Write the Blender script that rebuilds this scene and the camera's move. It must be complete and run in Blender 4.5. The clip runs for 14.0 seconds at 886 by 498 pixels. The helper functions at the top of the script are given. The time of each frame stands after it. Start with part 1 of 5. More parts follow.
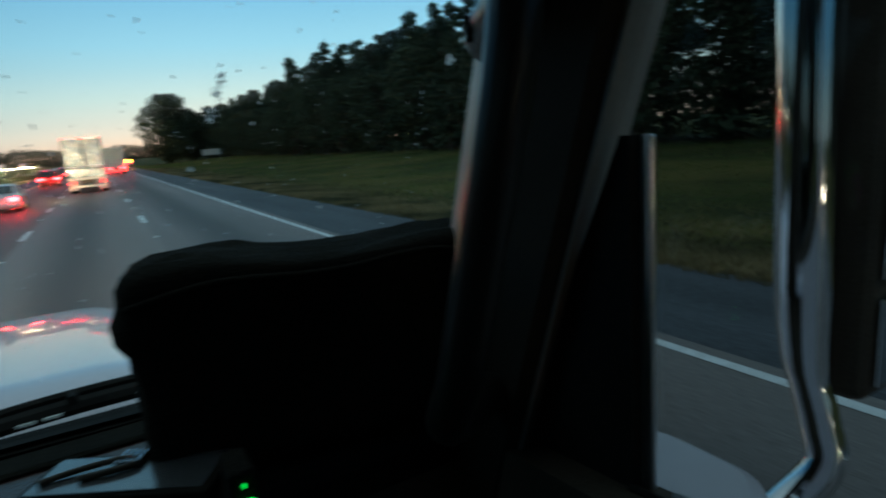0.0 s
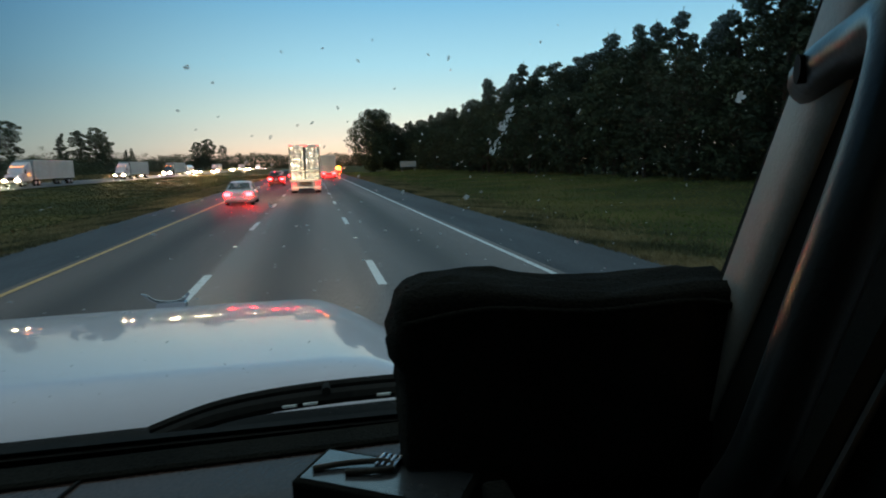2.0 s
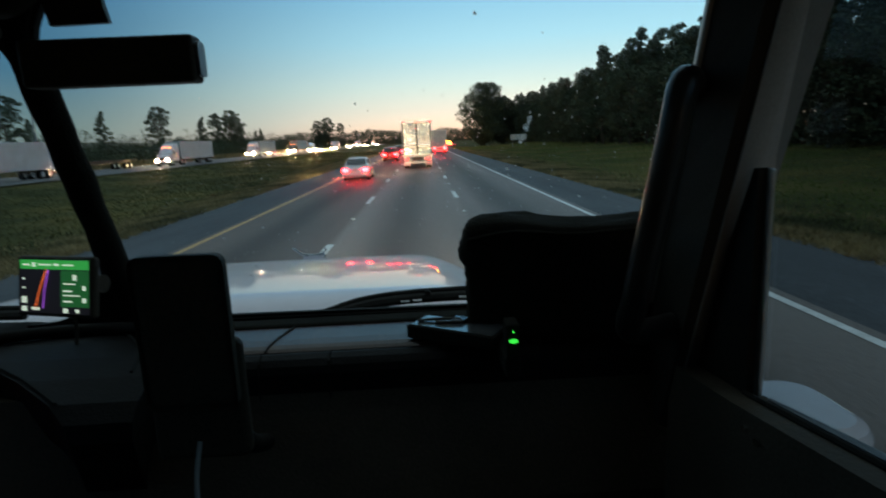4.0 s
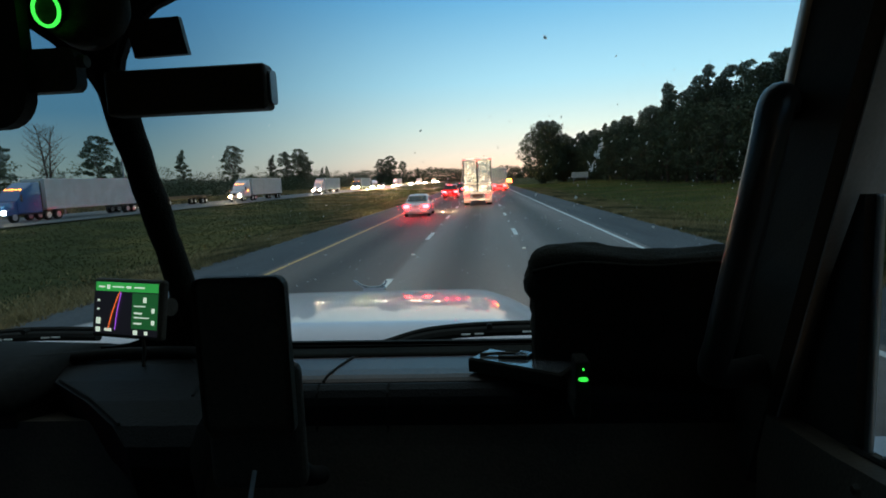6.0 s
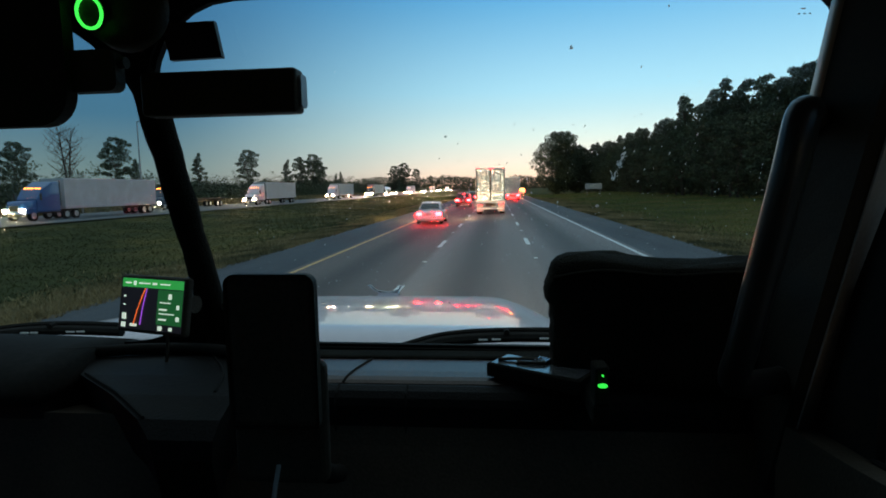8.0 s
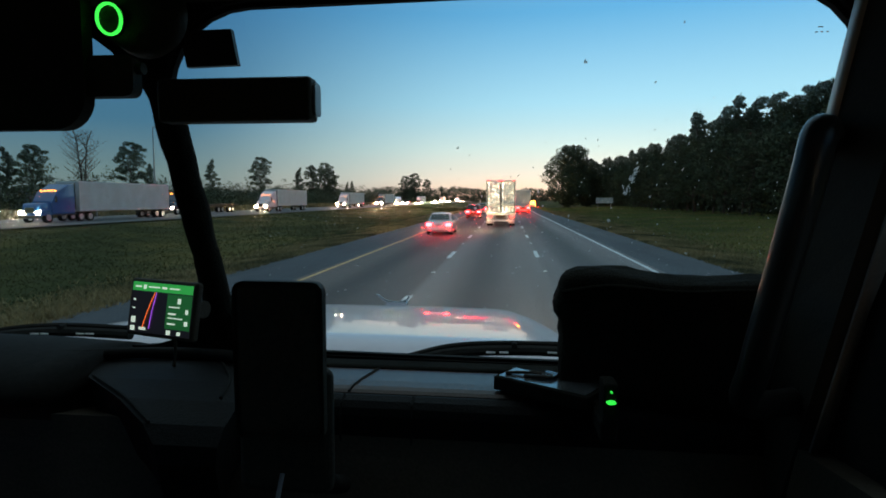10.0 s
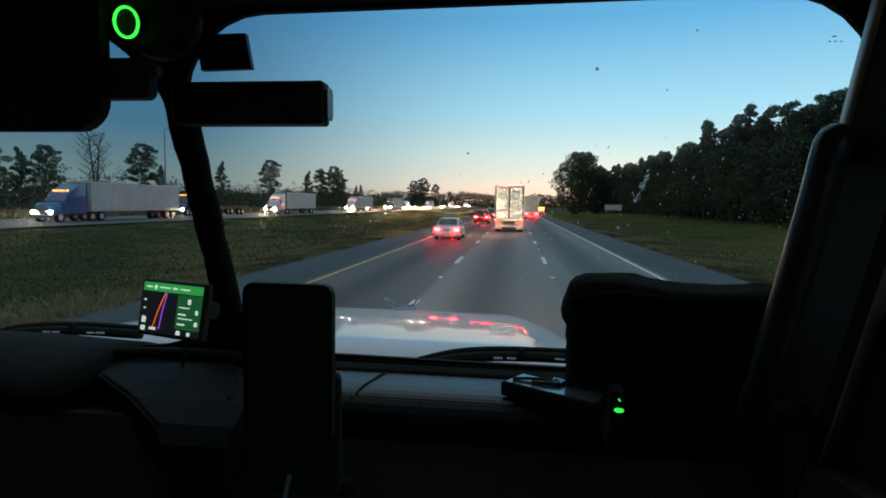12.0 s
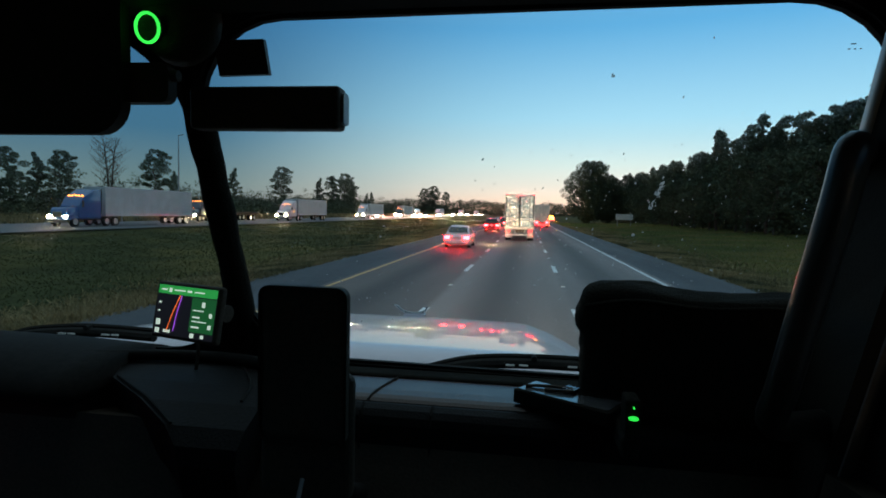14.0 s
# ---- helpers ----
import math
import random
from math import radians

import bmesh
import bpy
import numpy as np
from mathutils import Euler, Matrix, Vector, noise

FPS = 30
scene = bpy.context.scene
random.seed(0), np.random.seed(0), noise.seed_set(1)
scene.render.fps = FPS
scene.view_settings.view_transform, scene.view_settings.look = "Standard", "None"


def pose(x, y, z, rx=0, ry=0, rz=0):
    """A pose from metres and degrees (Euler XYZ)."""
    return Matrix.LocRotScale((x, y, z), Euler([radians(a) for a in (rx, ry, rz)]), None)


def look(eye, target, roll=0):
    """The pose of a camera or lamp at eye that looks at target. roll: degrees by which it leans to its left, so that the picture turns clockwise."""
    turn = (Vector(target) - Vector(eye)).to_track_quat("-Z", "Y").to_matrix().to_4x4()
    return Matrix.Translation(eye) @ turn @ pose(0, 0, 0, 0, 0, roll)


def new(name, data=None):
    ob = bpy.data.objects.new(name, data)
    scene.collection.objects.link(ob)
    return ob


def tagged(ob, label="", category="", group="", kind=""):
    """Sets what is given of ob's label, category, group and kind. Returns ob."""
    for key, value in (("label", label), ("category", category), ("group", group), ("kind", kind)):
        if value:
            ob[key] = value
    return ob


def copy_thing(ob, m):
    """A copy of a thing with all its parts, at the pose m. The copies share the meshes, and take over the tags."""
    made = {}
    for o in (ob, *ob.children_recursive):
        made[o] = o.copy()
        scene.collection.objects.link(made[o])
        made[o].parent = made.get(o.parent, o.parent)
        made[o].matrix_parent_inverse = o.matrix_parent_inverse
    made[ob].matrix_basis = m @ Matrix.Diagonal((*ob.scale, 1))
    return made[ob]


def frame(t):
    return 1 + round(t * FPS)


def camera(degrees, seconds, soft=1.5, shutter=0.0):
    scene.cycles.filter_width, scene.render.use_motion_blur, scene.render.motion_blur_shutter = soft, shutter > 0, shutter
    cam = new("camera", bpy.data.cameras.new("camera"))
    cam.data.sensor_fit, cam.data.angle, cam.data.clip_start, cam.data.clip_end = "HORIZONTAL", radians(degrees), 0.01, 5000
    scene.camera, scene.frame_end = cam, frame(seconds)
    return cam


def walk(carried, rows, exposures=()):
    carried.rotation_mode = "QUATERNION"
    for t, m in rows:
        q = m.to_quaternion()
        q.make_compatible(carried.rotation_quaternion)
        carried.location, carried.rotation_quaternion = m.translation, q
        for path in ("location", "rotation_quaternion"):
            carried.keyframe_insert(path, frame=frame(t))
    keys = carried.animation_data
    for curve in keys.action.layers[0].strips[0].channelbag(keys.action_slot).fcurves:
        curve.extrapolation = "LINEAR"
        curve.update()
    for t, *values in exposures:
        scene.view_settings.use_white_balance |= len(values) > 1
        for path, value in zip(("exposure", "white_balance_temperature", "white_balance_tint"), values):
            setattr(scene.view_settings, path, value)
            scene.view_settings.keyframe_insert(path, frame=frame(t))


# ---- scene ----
# Truck frame: x right, y ahead, z up from the road; the cab stands over the middle lane.
cam = camera(75.7, 14.0, soft=1.8, shutter=0.6)
walk(cam, [
    (0, look((0.651, 0.958, 2.38), (1.64, 2.651, 1.982), -4.5)),
    (0.5, look((0.625, 0.941, 2.404), (1.312, 2.783, 2.04), -2.7)),
    (1, look((0.633, 1.015, 2.445), (1.217, 2.9, 2.123), -1.0)),
    (1.5, look((0.616, 1.031, 2.401), (1.13, 2.937, 2.077), -1.7)),
    (2, look((0.578, 1.001, 2.399), (1.009, 2.931, 2.099), -1.2)),
    (2.5, look((0.564, 0.95, 2.389), (0.943, 2.896, 2.122), -0.3)),
    (3, look((0.595, 0.852, 2.392), (0.964, 2.789, 2.055), -0.5)),
    (3.5, look((0.59, 0.696, 2.414), (0.869, 2.634, 2.003), -1.2)),
    (4, look((0.589, 0.58, 2.418), (0.636, 2.543, 2.041), -2.6)),
    (4.2, look((0.587, 0.590, 2.418), (0.591, 2.562, 2.084), -3.0)),
    (6.3, look((0.576, 0.609, 2.401), (0.420, 2.589, 2.160), -2.3)),
    (6.5, look((0.573, 0.608, 2.402), (0.422, 2.588, 2.159), -2.3)),
    (7, look((0.571, 0.605, 2.4), (0.399, 2.583, 2.163), -2.0)),
    (7.5, look((0.568, 0.598, 2.399), (0.386, 2.577, 2.174), -1.5)),
    (8, look((0.564, 0.595, 2.398), (0.372, 2.575, 2.186), -1.1)),
    (10.5, look((0.563, 0.599, 2.398), (0.332, 2.578, 2.227), 0.4)),
    (11, look((0.564, 0.6, 2.4), (0.327, 2.579, 2.23), 0.6)),
    (11.5, look((0.563, 0.599, 2.399), (0.324, 2.578, 2.235), 0.7)),
    (12, look((0.561, 0.595, 2.398), (0.31, 2.573, 2.241), 0.9)),
    (12.5, look((0.56, 0.592, 2.397), (0.3, 2.569, 2.249), 1.0)),
    (13, look((0.557, 0.596, 2.397), (0.287, 2.573, 2.253), 1.1)),
    (13.5, look((0.556, 0.597, 2.395), (0.276, 2.573, 2.257), 1.2)),
    (14, look((0.555, 0.594, 2.394), (0.269, 2.569, 2.264), 1.4)),
], exposures=[(0, 0.1, 6600, 2), (0.5, 0.1, 6600, 2), (1.5, 0.15, 7100, 9), (3.0, 0.25, 7400, 10), (4.0, 0.28, 7300, 10), (6.5, 0.33, 7100, 10), (8.0, 0.33, 7050, 10), (10.5, 0.27, 7050, 10), (14.0, 0.2, 6800, 10)])

# ---- sky and light ----
# Dusk: the sun has just set ahead, slightly to the right of the road.
world = bpy.data.worlds.new("dusk_sky")
scene.world = world
world.use_nodes = True
wn, wl = world.node_tree.nodes, world.node_tree.links
wn.clear()
sky = wn.new("ShaderNodeTexSky")
sky.sky_type, sky.sun_disc = "NISHITA", False
sky.sun_elevation, sky.sun_rotation = radians(1.0), radians(8)
sky.altitude, sky.air_density, sky.dust_density, sky.ozone_density = 0, 1.0, 0.4, 4.0


def ramp_of(stops):
    r = wn.new("ShaderNodeValToRGB")
    e = r.color_ramp.elements
    for k, (p, c) in enumerate(stops):
        s = e[k] if k < 2 else e.new(p)
        s.position, s.color = p, (*c, 1)
    return r


geo, parts = wn.new("ShaderNodeTexCoord"), wn.new("ShaderNodeSeparateXYZ")
wl.new(geo.outputs["Generated"], parts.inputs[0])
glow = ramp_of([(0.0, (0.72, 0.56, 0.48)), (1.0, (0.30, 0.43, 0.51)), (0.035, (0.71, 0.71, 0.67)), (0.085, (0.55, 0.745, 0.775)), (0.16, (0.34, 0.66, 0.86)), (0.30, (0.105, 0.40, 0.73)), (0.50, (0.16, 0.35, 0.50))])
away = ramp_of([(0.0, (0.145, 0.20, 0.22)), (1.0, (0.30, 0.43, 0.51)), (0.04, (0.12, 0.20, 0.225)), (0.12, (0.044, 0.14, 0.235)), (0.30, (0.028, 0.13, 0.28)), (0.55, (0.17, 0.29, 0.38))])
for r in (glow, away):
    wl.new(parts.outputs[2], r.inputs[0])
toward = wn.new("ShaderNodeVectorMath")
toward.operation = "DOT_PRODUCT"
toward.inputs[1].default_value = (math.sin(radians(24)), math.cos(radians(24)), 0)
wl.new(geo.outputs["Generated"], toward.inputs[0])
side_of = wn.new("ShaderNodeMapRange")
side_of.interpolation_type = "SMOOTHSTEP"
side_of.inputs[1].default_value, side_of.inputs[2].default_value = 0.53, 0.985
wl.new(toward.outputs["Value"], side_of.inputs[0])
dusk = wn.new("ShaderNodeMix")
dusk.data_type = "RGBA"
wl.new(side_of.outputs[0], dusk.inputs[0])
wl.new(away.outputs[0], dusk.inputs[6])
wl.new(glow.outputs[0], dusk.inputs[7])
# A narrow peach band low over the road, where the sun went down.
ember = wn.new("ShaderNodeVectorMath")
ember.operation = "DOT_PRODUCT"
ember.inputs[1].default_value = (math.sin(radians(9)), math.cos(radians(9)), 0)
wl.new(geo.outputs["Generated"], ember.inputs[0])
lobe, low = wn.new("ShaderNodeMapRange"), ramp_of([(0.0, (0.34, 0.12, 0.02)), (0.13, (0, 0, 0)), (0.05, (0.12, 0.05, 0.015))])
lobe.interpolation_type = "SMOOTHSTEP"
lobe.inputs[1].default_value, lobe.inputs[2].default_value = 0.90, 1.0
wl.new(ember.outputs["Value"], lobe.inputs[0])
wl.new(parts.outputs[2], low.inputs[0])
warm = wn.new("ShaderNodeMix")
warm.data_type, warm.blend_type = "RGBA", "ADD"
warm.clamp_result = False
wl.new(lobe.outputs[0], warm.inputs[0])
wl.new(dusk.outputs[2], warm.inputs[6])
wl.new(low.outputs[0], warm.inputs[7])
both = wn.new("ShaderNodeMix")
both.data_type, both.blend_type = "RGBA", "ADD"
both.clamp_result = False
both.inputs[0].default_value = 0.012
wl.new(warm.outputs[2], both.inputs[6])
wl.new(sky.outputs[0], both.inputs[7])
wbg, wout = wn.new("ShaderNodeBackground"), wn.new("ShaderNodeOutputWorld")
wbg.inputs["Strength"].default_value = 1.0
wl.new(both.outputs[2], wbg.inputs[0])
wl.new(wbg.outputs[0], wout.inputs[0])


# ---- materials ----
def mat(name, base=(0.5, 0.5, 0.5), rough=0.6, metal=0.0, var=0.0, scale=5.0, fine=60.0, bump=0.0, second=None,
        second_scale=0.6, emit=None, power=0.0, coat=0.0, spec=0.5, stretch=(1, 1, 1), random_tint=0.0, depth=0.01):
    """A node material with colour variation at two scales and fine relief."""
    m = bpy.data.materials.new(name)
    m.use_nodes = True
    n, l = m.node_tree.nodes, m.node_tree.links
    b = n["Principled BSDF"]
    b.inputs["Base Color"].default_value = (*base, 1)
    b.inputs["Roughness"].default_value, b.inputs["Metallic"].default_value = rough, metal
    b.inputs["Specular IOR Level"].default_value = spec
    b.inputs["Coat Weight"].default_value, b.inputs["Coat Roughness"].default_value = coat, 0.03
    if emit:
        b.inputs["Emission Color"].default_value = (*emit, 1)
        b.inputs["Emission Strength"].default_value = power
    if var or bump or second:
        tc, mp = n.new("ShaderNodeTexCoord"), n.new("ShaderNodeMapping")
        mp.inputs["Scale"].default_value = stretch
        l.new(tc.outputs["Object"], mp.inputs[0])
        big, small = n.new("ShaderNodeTexNoise"), n.new("ShaderNodeTexNoise")
        big.inputs["Scale"].default_value, small.inputs["Scale"].default_value = scale, fine
        big.inputs["Detail"].default_value, small.inputs["Detail"].default_value = 5, 3
        l.new(mp.outputs[0], big.inputs["Vector"])
        l.new(mp.outputs[0], small.inputs["Vector"])
        col = n.new("ShaderNodeMix")
        col.data_type = "RGBA"
        dark = [c * (1 - var) for c in base]
        light = [min(1, c * (1 + var)) for c in base]
        col.inputs[6].default_value, col.inputs[7].default_value = (*dark, 1), (*light, 1)
        mixf = n.new("ShaderNodeMath")
        mixf.operation = "MULTIPLY_ADD"
        mixf.inputs[1].default_value = 0.5
        half = n.new("ShaderNodeMath")
        half.operation = "MULTIPLY"
        half.inputs[1].default_value = 0.5
        l.new(small.outputs[0], half.inputs[0])
        l.new(big.outputs[0], mixf.inputs[0])
        l.new(half.outputs[0], mixf.inputs[2])
        ramp = n.new("ShaderNodeMapRange")
        ramp.inputs[1].default_value, ramp.inputs[2].default_value = 0.35, 0.65
        l.new(mixf.outputs[0], ramp.inputs[0])
        l.new(ramp.outputs[0], col.inputs[0])
        out = col.outputs[2]
        if second:
            patch = n.new("ShaderNodeTexNoise")
            patch.inputs["Scale"].default_value, patch.inputs["Detail"].default_value = second_scale, 6
            l.new(mp.outputs[0], patch.inputs["Vector"])
            pr = n.new("ShaderNodeMapRange")
            pr.inputs[1].default_value, pr.inputs[2].default_value = 0.45, 0.62
            l.new(patch.outputs[0], pr.inputs[0])
            c2 = n.new("ShaderNodeMix")
            c2.data_type = "RGBA"
            c2.inputs[7].default_value = (*second, 1)
            l.new(out, c2.inputs[6])
            l.new(pr.outputs[0], c2.inputs[0])
            out = c2.outputs[2]
        if random_tint:
            oi, hs = n.new("ShaderNodeObjectInfo"), n.new("ShaderNodeHueSaturation")
            rr = n.new("ShaderNodeMapRange")
            rr.inputs[3].default_value, rr.inputs[4].default_value = 1 - random_tint, 1 + random_tint
            l.new(oi.outputs["Random"], rr.inputs[0])
            l.new(rr.outputs[0], hs.inputs["Value"])
            l.new(out, hs.inputs["Color"])
            out = hs.outputs[0]
        l.new(out, b.inputs["Base Color"])
        if bump:
            bp = n.new("ShaderNodeBump")
            bp.inputs["Strength"].default_value, bp.inputs["Distance"].default_value = bump, depth
            l.new(small.outputs[0], bp.inputs["Height"])
            l.new(bp.outputs[0], b.inputs["Normal"])
    return m


def lamp_mat(name, color, power):
    return mat(name, base=color, rough=0.3, emit=color, power=power)


ASPHALT = mat("asphalt", (0.285, 0.235, 0.215), 0.7, var=0.35, scale=0.5, fine=90, bump=0.4, spec=0.3, stretch=(1, 0.06, 1))
SHOULDER = mat("shoulder_asphalt", (0.066, 0.068, 0.076), 0.8, var=0.5, scale=0.8, fine=45, bump=0.6, stretch=(1, 0.15, 1))
n, l = ASPHALT.node_tree.nodes, ASPHALT.node_tree.links
b = n["Principled BSDF"]
grain = b.inputs["Base Color"].links[0].from_socket
co, sx = n.new("ShaderNodeTexCoord"), n.new("ShaderNodeSeparateXYZ")
l.new(co.outputs["Object"], sx.inputs[0])
wob = n.new("ShaderNodeTexNoise")
wob.inputs["Scale"].default_value = 0.12
l.new(co.outputs["Object"], wob.inputs["Vector"])
nodes = []
for op, v in (("MULTIPLY_ADD", 0.35), ("MULTIPLY", 2 * math.pi / 3.66), ("COSINE", 0), ("MULTIPLY_ADD", 0.5), ("POWER", 2.2), ("MULTIPLY", 0.72)):
    m = n.new("ShaderNodeMath")
    m.operation = op
    m.inputs[1].default_value = v
    nodes.append(m)
l.new(wob.outputs[0], nodes[0].inputs[0])
l.new(sx.outputs[0], nodes[0].inputs[2])
for q, r in zip(nodes, nodes[1:]):
    l.new(q.outputs[0], r.inputs[0])
nodes[3].inputs[2].default_value = 0.5
oil = n.new("ShaderNodeMix")
oil.data_type = "RGBA"
oil.inputs[7].default_value = (0.088, 0.075, 0.07, 1)
l.new(grain, oil.inputs[6])
l.new(nodes[5].outputs[0], oil.inputs[0])
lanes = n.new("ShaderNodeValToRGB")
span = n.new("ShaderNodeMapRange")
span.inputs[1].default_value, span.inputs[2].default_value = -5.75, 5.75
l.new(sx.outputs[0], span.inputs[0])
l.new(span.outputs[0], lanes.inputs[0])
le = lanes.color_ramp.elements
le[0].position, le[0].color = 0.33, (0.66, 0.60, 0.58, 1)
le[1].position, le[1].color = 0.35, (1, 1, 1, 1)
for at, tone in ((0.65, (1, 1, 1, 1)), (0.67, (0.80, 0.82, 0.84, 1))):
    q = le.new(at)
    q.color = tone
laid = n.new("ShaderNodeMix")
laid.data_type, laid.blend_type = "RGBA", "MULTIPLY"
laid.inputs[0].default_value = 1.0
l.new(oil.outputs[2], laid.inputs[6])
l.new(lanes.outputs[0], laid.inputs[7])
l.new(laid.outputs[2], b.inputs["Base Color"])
WHITE_LINE = mat("white_road_paint", (0.85, 0.83, 0.80), 0.6, var=0.25, scale=4, fine=80)
YELLOW_LINE = mat("yellow_road_paint", (0.80, 0.44, 0.16), 0.6, var=0.25, scale=4, fine=80)
FAR_ROAD = mat("pale_asphalt", (0.13, 0.13, 0.13), 0.9, var=0.3, scale=0.6, fine=20)
GRASS_GROUND = mat("grass_ground", (0.055, 0.058, 0.022), 1.0, var=0.3, scale=0.35, fine=9, bump=0.5, spec=0.05, second=(0.13, 0.105, 0.035), second_scale=0.09)
GRASS = mat("grass_blades", (0.042, 0.050, 0.016), 0.95, var=0.3, scale=0.3, fine=3, spec=0.1, second=(0.10, 0.082, 0.030), second_scale=0.12)
VERGE = mat("verge_blades", (0.15, 0.185, 0.055), 0.95, var=0.3, scale=0.3, fine=3, spec=0.1, second=(0.26, 0.21, 0.085), second_scale=0.15)
n, l = GRASS_GROUND.node_tree.nodes, GRASS_GROUND.node_tree.links
b = n["Principled BSDF"]
green = b.inputs["Base Color"].links[0].from_socket
co, sx, rag = n.new("ShaderNodeTexCoord"), n.new("ShaderNodeSeparateXYZ"), n.new("ShaderNodeTexNoise")
rag.inputs["Scale"].default_value, rag.inputs["Detail"].default_value = 0.5, 6
l.new(co.outputs["Object"], sx.inputs[0])
l.new(co.outputs["Object"], rag.inputs["Vector"])
away_from, ragged, edge_of = n.new("ShaderNodeMath"), n.new("ShaderNodeMath"), n.new("ShaderNodeMapRange")
away_from.operation, ragged.operation = "ABSOLUTE", "MULTIPLY_ADD"
ragged.inputs[1].default_value = 5.0
edge_of.inputs[1].default_value, edge_of.inputs[2].default_value = 13.6, 11.2
l.new(sx.outputs[0], away_from.inputs[0])
l.new(rag.outputs[0], ragged.inputs[0])
l.new(away_from.outputs[0], ragged.inputs[2])
l.new(ragged.outputs[0], edge_of.inputs[0])
tan = n.new("ShaderNodeMix")
tan.data_type = "RGBA"
tan.inputs[7].default_value = (0.21, 0.155, 0.075, 1)
l.new(edge_of.outputs[0], tan.inputs[0])
l.new(green, tan.inputs[6])
l.new(tan.outputs[2], b.inputs["Base Color"])
DRY_GRASS = mat("dry_grass", (0.33, 0.235, 0.11), 0.95, var=0.4, scale=0.5, fine=6, second=(0.07, 0.07, 0.03), second_scale=0.3)
BARK = mat("pine_bark", (0.075, 0.052, 0.038), 0.95, var=0.4, scale=3, fine=25, bump=0.6)
NEEDLES = mat("pine_needles", (0.044, 0.062, 0.030), 0.8, var=0.4, scale=0.5, fine=4, random_tint=0.25)
LEAVES = mat("dark_leaves", (0.048, 0.062, 0.028), 0.8, var=0.4, scale=0.5, fine=4, random_tint=0.25)
BLACK = mat("black_plastic", (0.085, 0.062, 0.043), 0.65, spec=0.3, var=0.3, scale=8, fine=200, bump=0.15)
SOFT_BLACK = mat("black_trim_vinyl", (0.040, 0.031, 0.023), 0.75, spec=0.25, var=0.2, scale=6, fine=300, bump=0.08)
CLOTH = mat("black_nylon", (0.025, 0.022, 0.017), 0.95, spec=0.06, var=0.4, scale=9, fine=320, bump=0.4)
DASH = mat("brown_vinyl", (0.070, 0.037, 0.027), 0.27, spec=0.5, var=0.4, scale=7, fine=240, bump=0.07)
DARK_DASH = mat("dark_dash_vinyl", (0.014, 0.012, 0.011), 0.55, spec=0.14, var=0.3, scale=7, fine=240, bump=0.2)
TRIM = mat("grey_pillar_trim", (0.33, 0.26, 0.21), 0.5, var=0.10, scale=9, fine=260, bump=0.08)
WHITE_PAINT = mat("white_truck_paint", (0.84, 0.75, 0.79), 0.5, var=0.05, scale=2, fine=40, coat=0.75, spec=0.2)
CHROME = mat("chrome", (0.82, 0.82, 0.84), 0.08, metal=1.0, var=0.04, scale=6, fine=60)
DARK_CHROME = mat("dark_chrome", (0.42, 0.43, 0.46), 0.2, metal=1.0, var=0.1, scale=9, fine=60)
ALUMINIUM = mat("brushed_aluminium", (0.7, 0.7, 0.72), 0.3, metal=1.0, var=0.12, scale=2, fine=40)
RUBBER = mat("black_rubber", (0.020, 0.017, 0.014), 0.85, spec=0.2, var=0.3, scale=9, fine=90)
SILVER_PAINT = mat("silver_car_paint", (0.66, 0.67, 0.69), 0.3, metal=0.2, var=0.05, scale=3, fine=30, coat=0.8)
RED_PAINT = mat("dark_red_car_paint", (0.22, 0.03, 0.03), 0.25, var=0.05, scale=3, fine=30, coat=0.8)
DARK_PAINT = mat("dark_blue_car_paint", (0.03, 0.045, 0.08), 0.25, var=0.05, scale=3, fine=30, coat=0.8)
BLUE_PAINT = mat("blue_truck_paint", (0.022, 0.11, 0.30), 0.3, var=0.05, scale=3, fine=30, coat=0.8)
TRAILER_WHITE = mat("white_trailer_panel", (0.58, 0.58, 0.58), 0.45, var=0.12, scale=1.2, fine=14, second=(0.53, 0.52, 0.51), second_scale=0.8)
# Darker patches in the door colour stand in for mottled lamp reflections.
DOOR_STEEL = mat("polished_trailer_door", (0.64, 0.62, 0.59), 0.24, metal=1.0, var=0.10, scale=0.9, fine=2.0, bump=1.0, depth=0.10, second=(0.45, 0.44, 0.43), second_scale=1.0)
CAR_GLASS = mat("dark_car_glass", (0.02, 0.024, 0.028), 0.05, coat=0.5)
STEEL = mat("galvanised_steel", (0.30, 0.31, 0.32), 0.5, metal=0.7, var=0.2, scale=3, fine=30)
SIGN_BACK = mat("weathered_sign_panel", (0.35, 0.40, 0.42), 0.6, var=0.25, scale=2, fine=15)
PALE_PAD = mat("pale_grey_pad", (0.30, 0.29, 0.28), 0.16, metal=0.7, var=0.15, scale=20, fine=90)
PAPER = mat("pale_paper", (0.55, 0.54, 0.52), 0.7, var=0.1, scale=8, fine=60)
BROWN_TAG = mat("smoked_brown_plastic", (0.045, 0.028, 0.02), 0.5, var=0.3, scale=20, fine=90)
TAIL = lamp_mat("tail_lamp_red", (1.0, 0.006, 0.009), 170)
TAIL_DIM = lamp_mat("marker_lamp_red", (1.0, 0.01, 0.012), 22)
HEAD = lamp_mat("headlamp_white", (1.0, 0.76, 0.42), 1200)
MID_BEAM = lamp_mat("dipped_headlamp_white", (1.0, 0.78, 0.46), 330)
LOW_BEAM = lamp_mat("truck_headlamp_white", (1.0, 0.80, 0.54), 110)
AMBER = lamp_mat("amber_lamp", (1.0, 0.20, 0.012), 60)
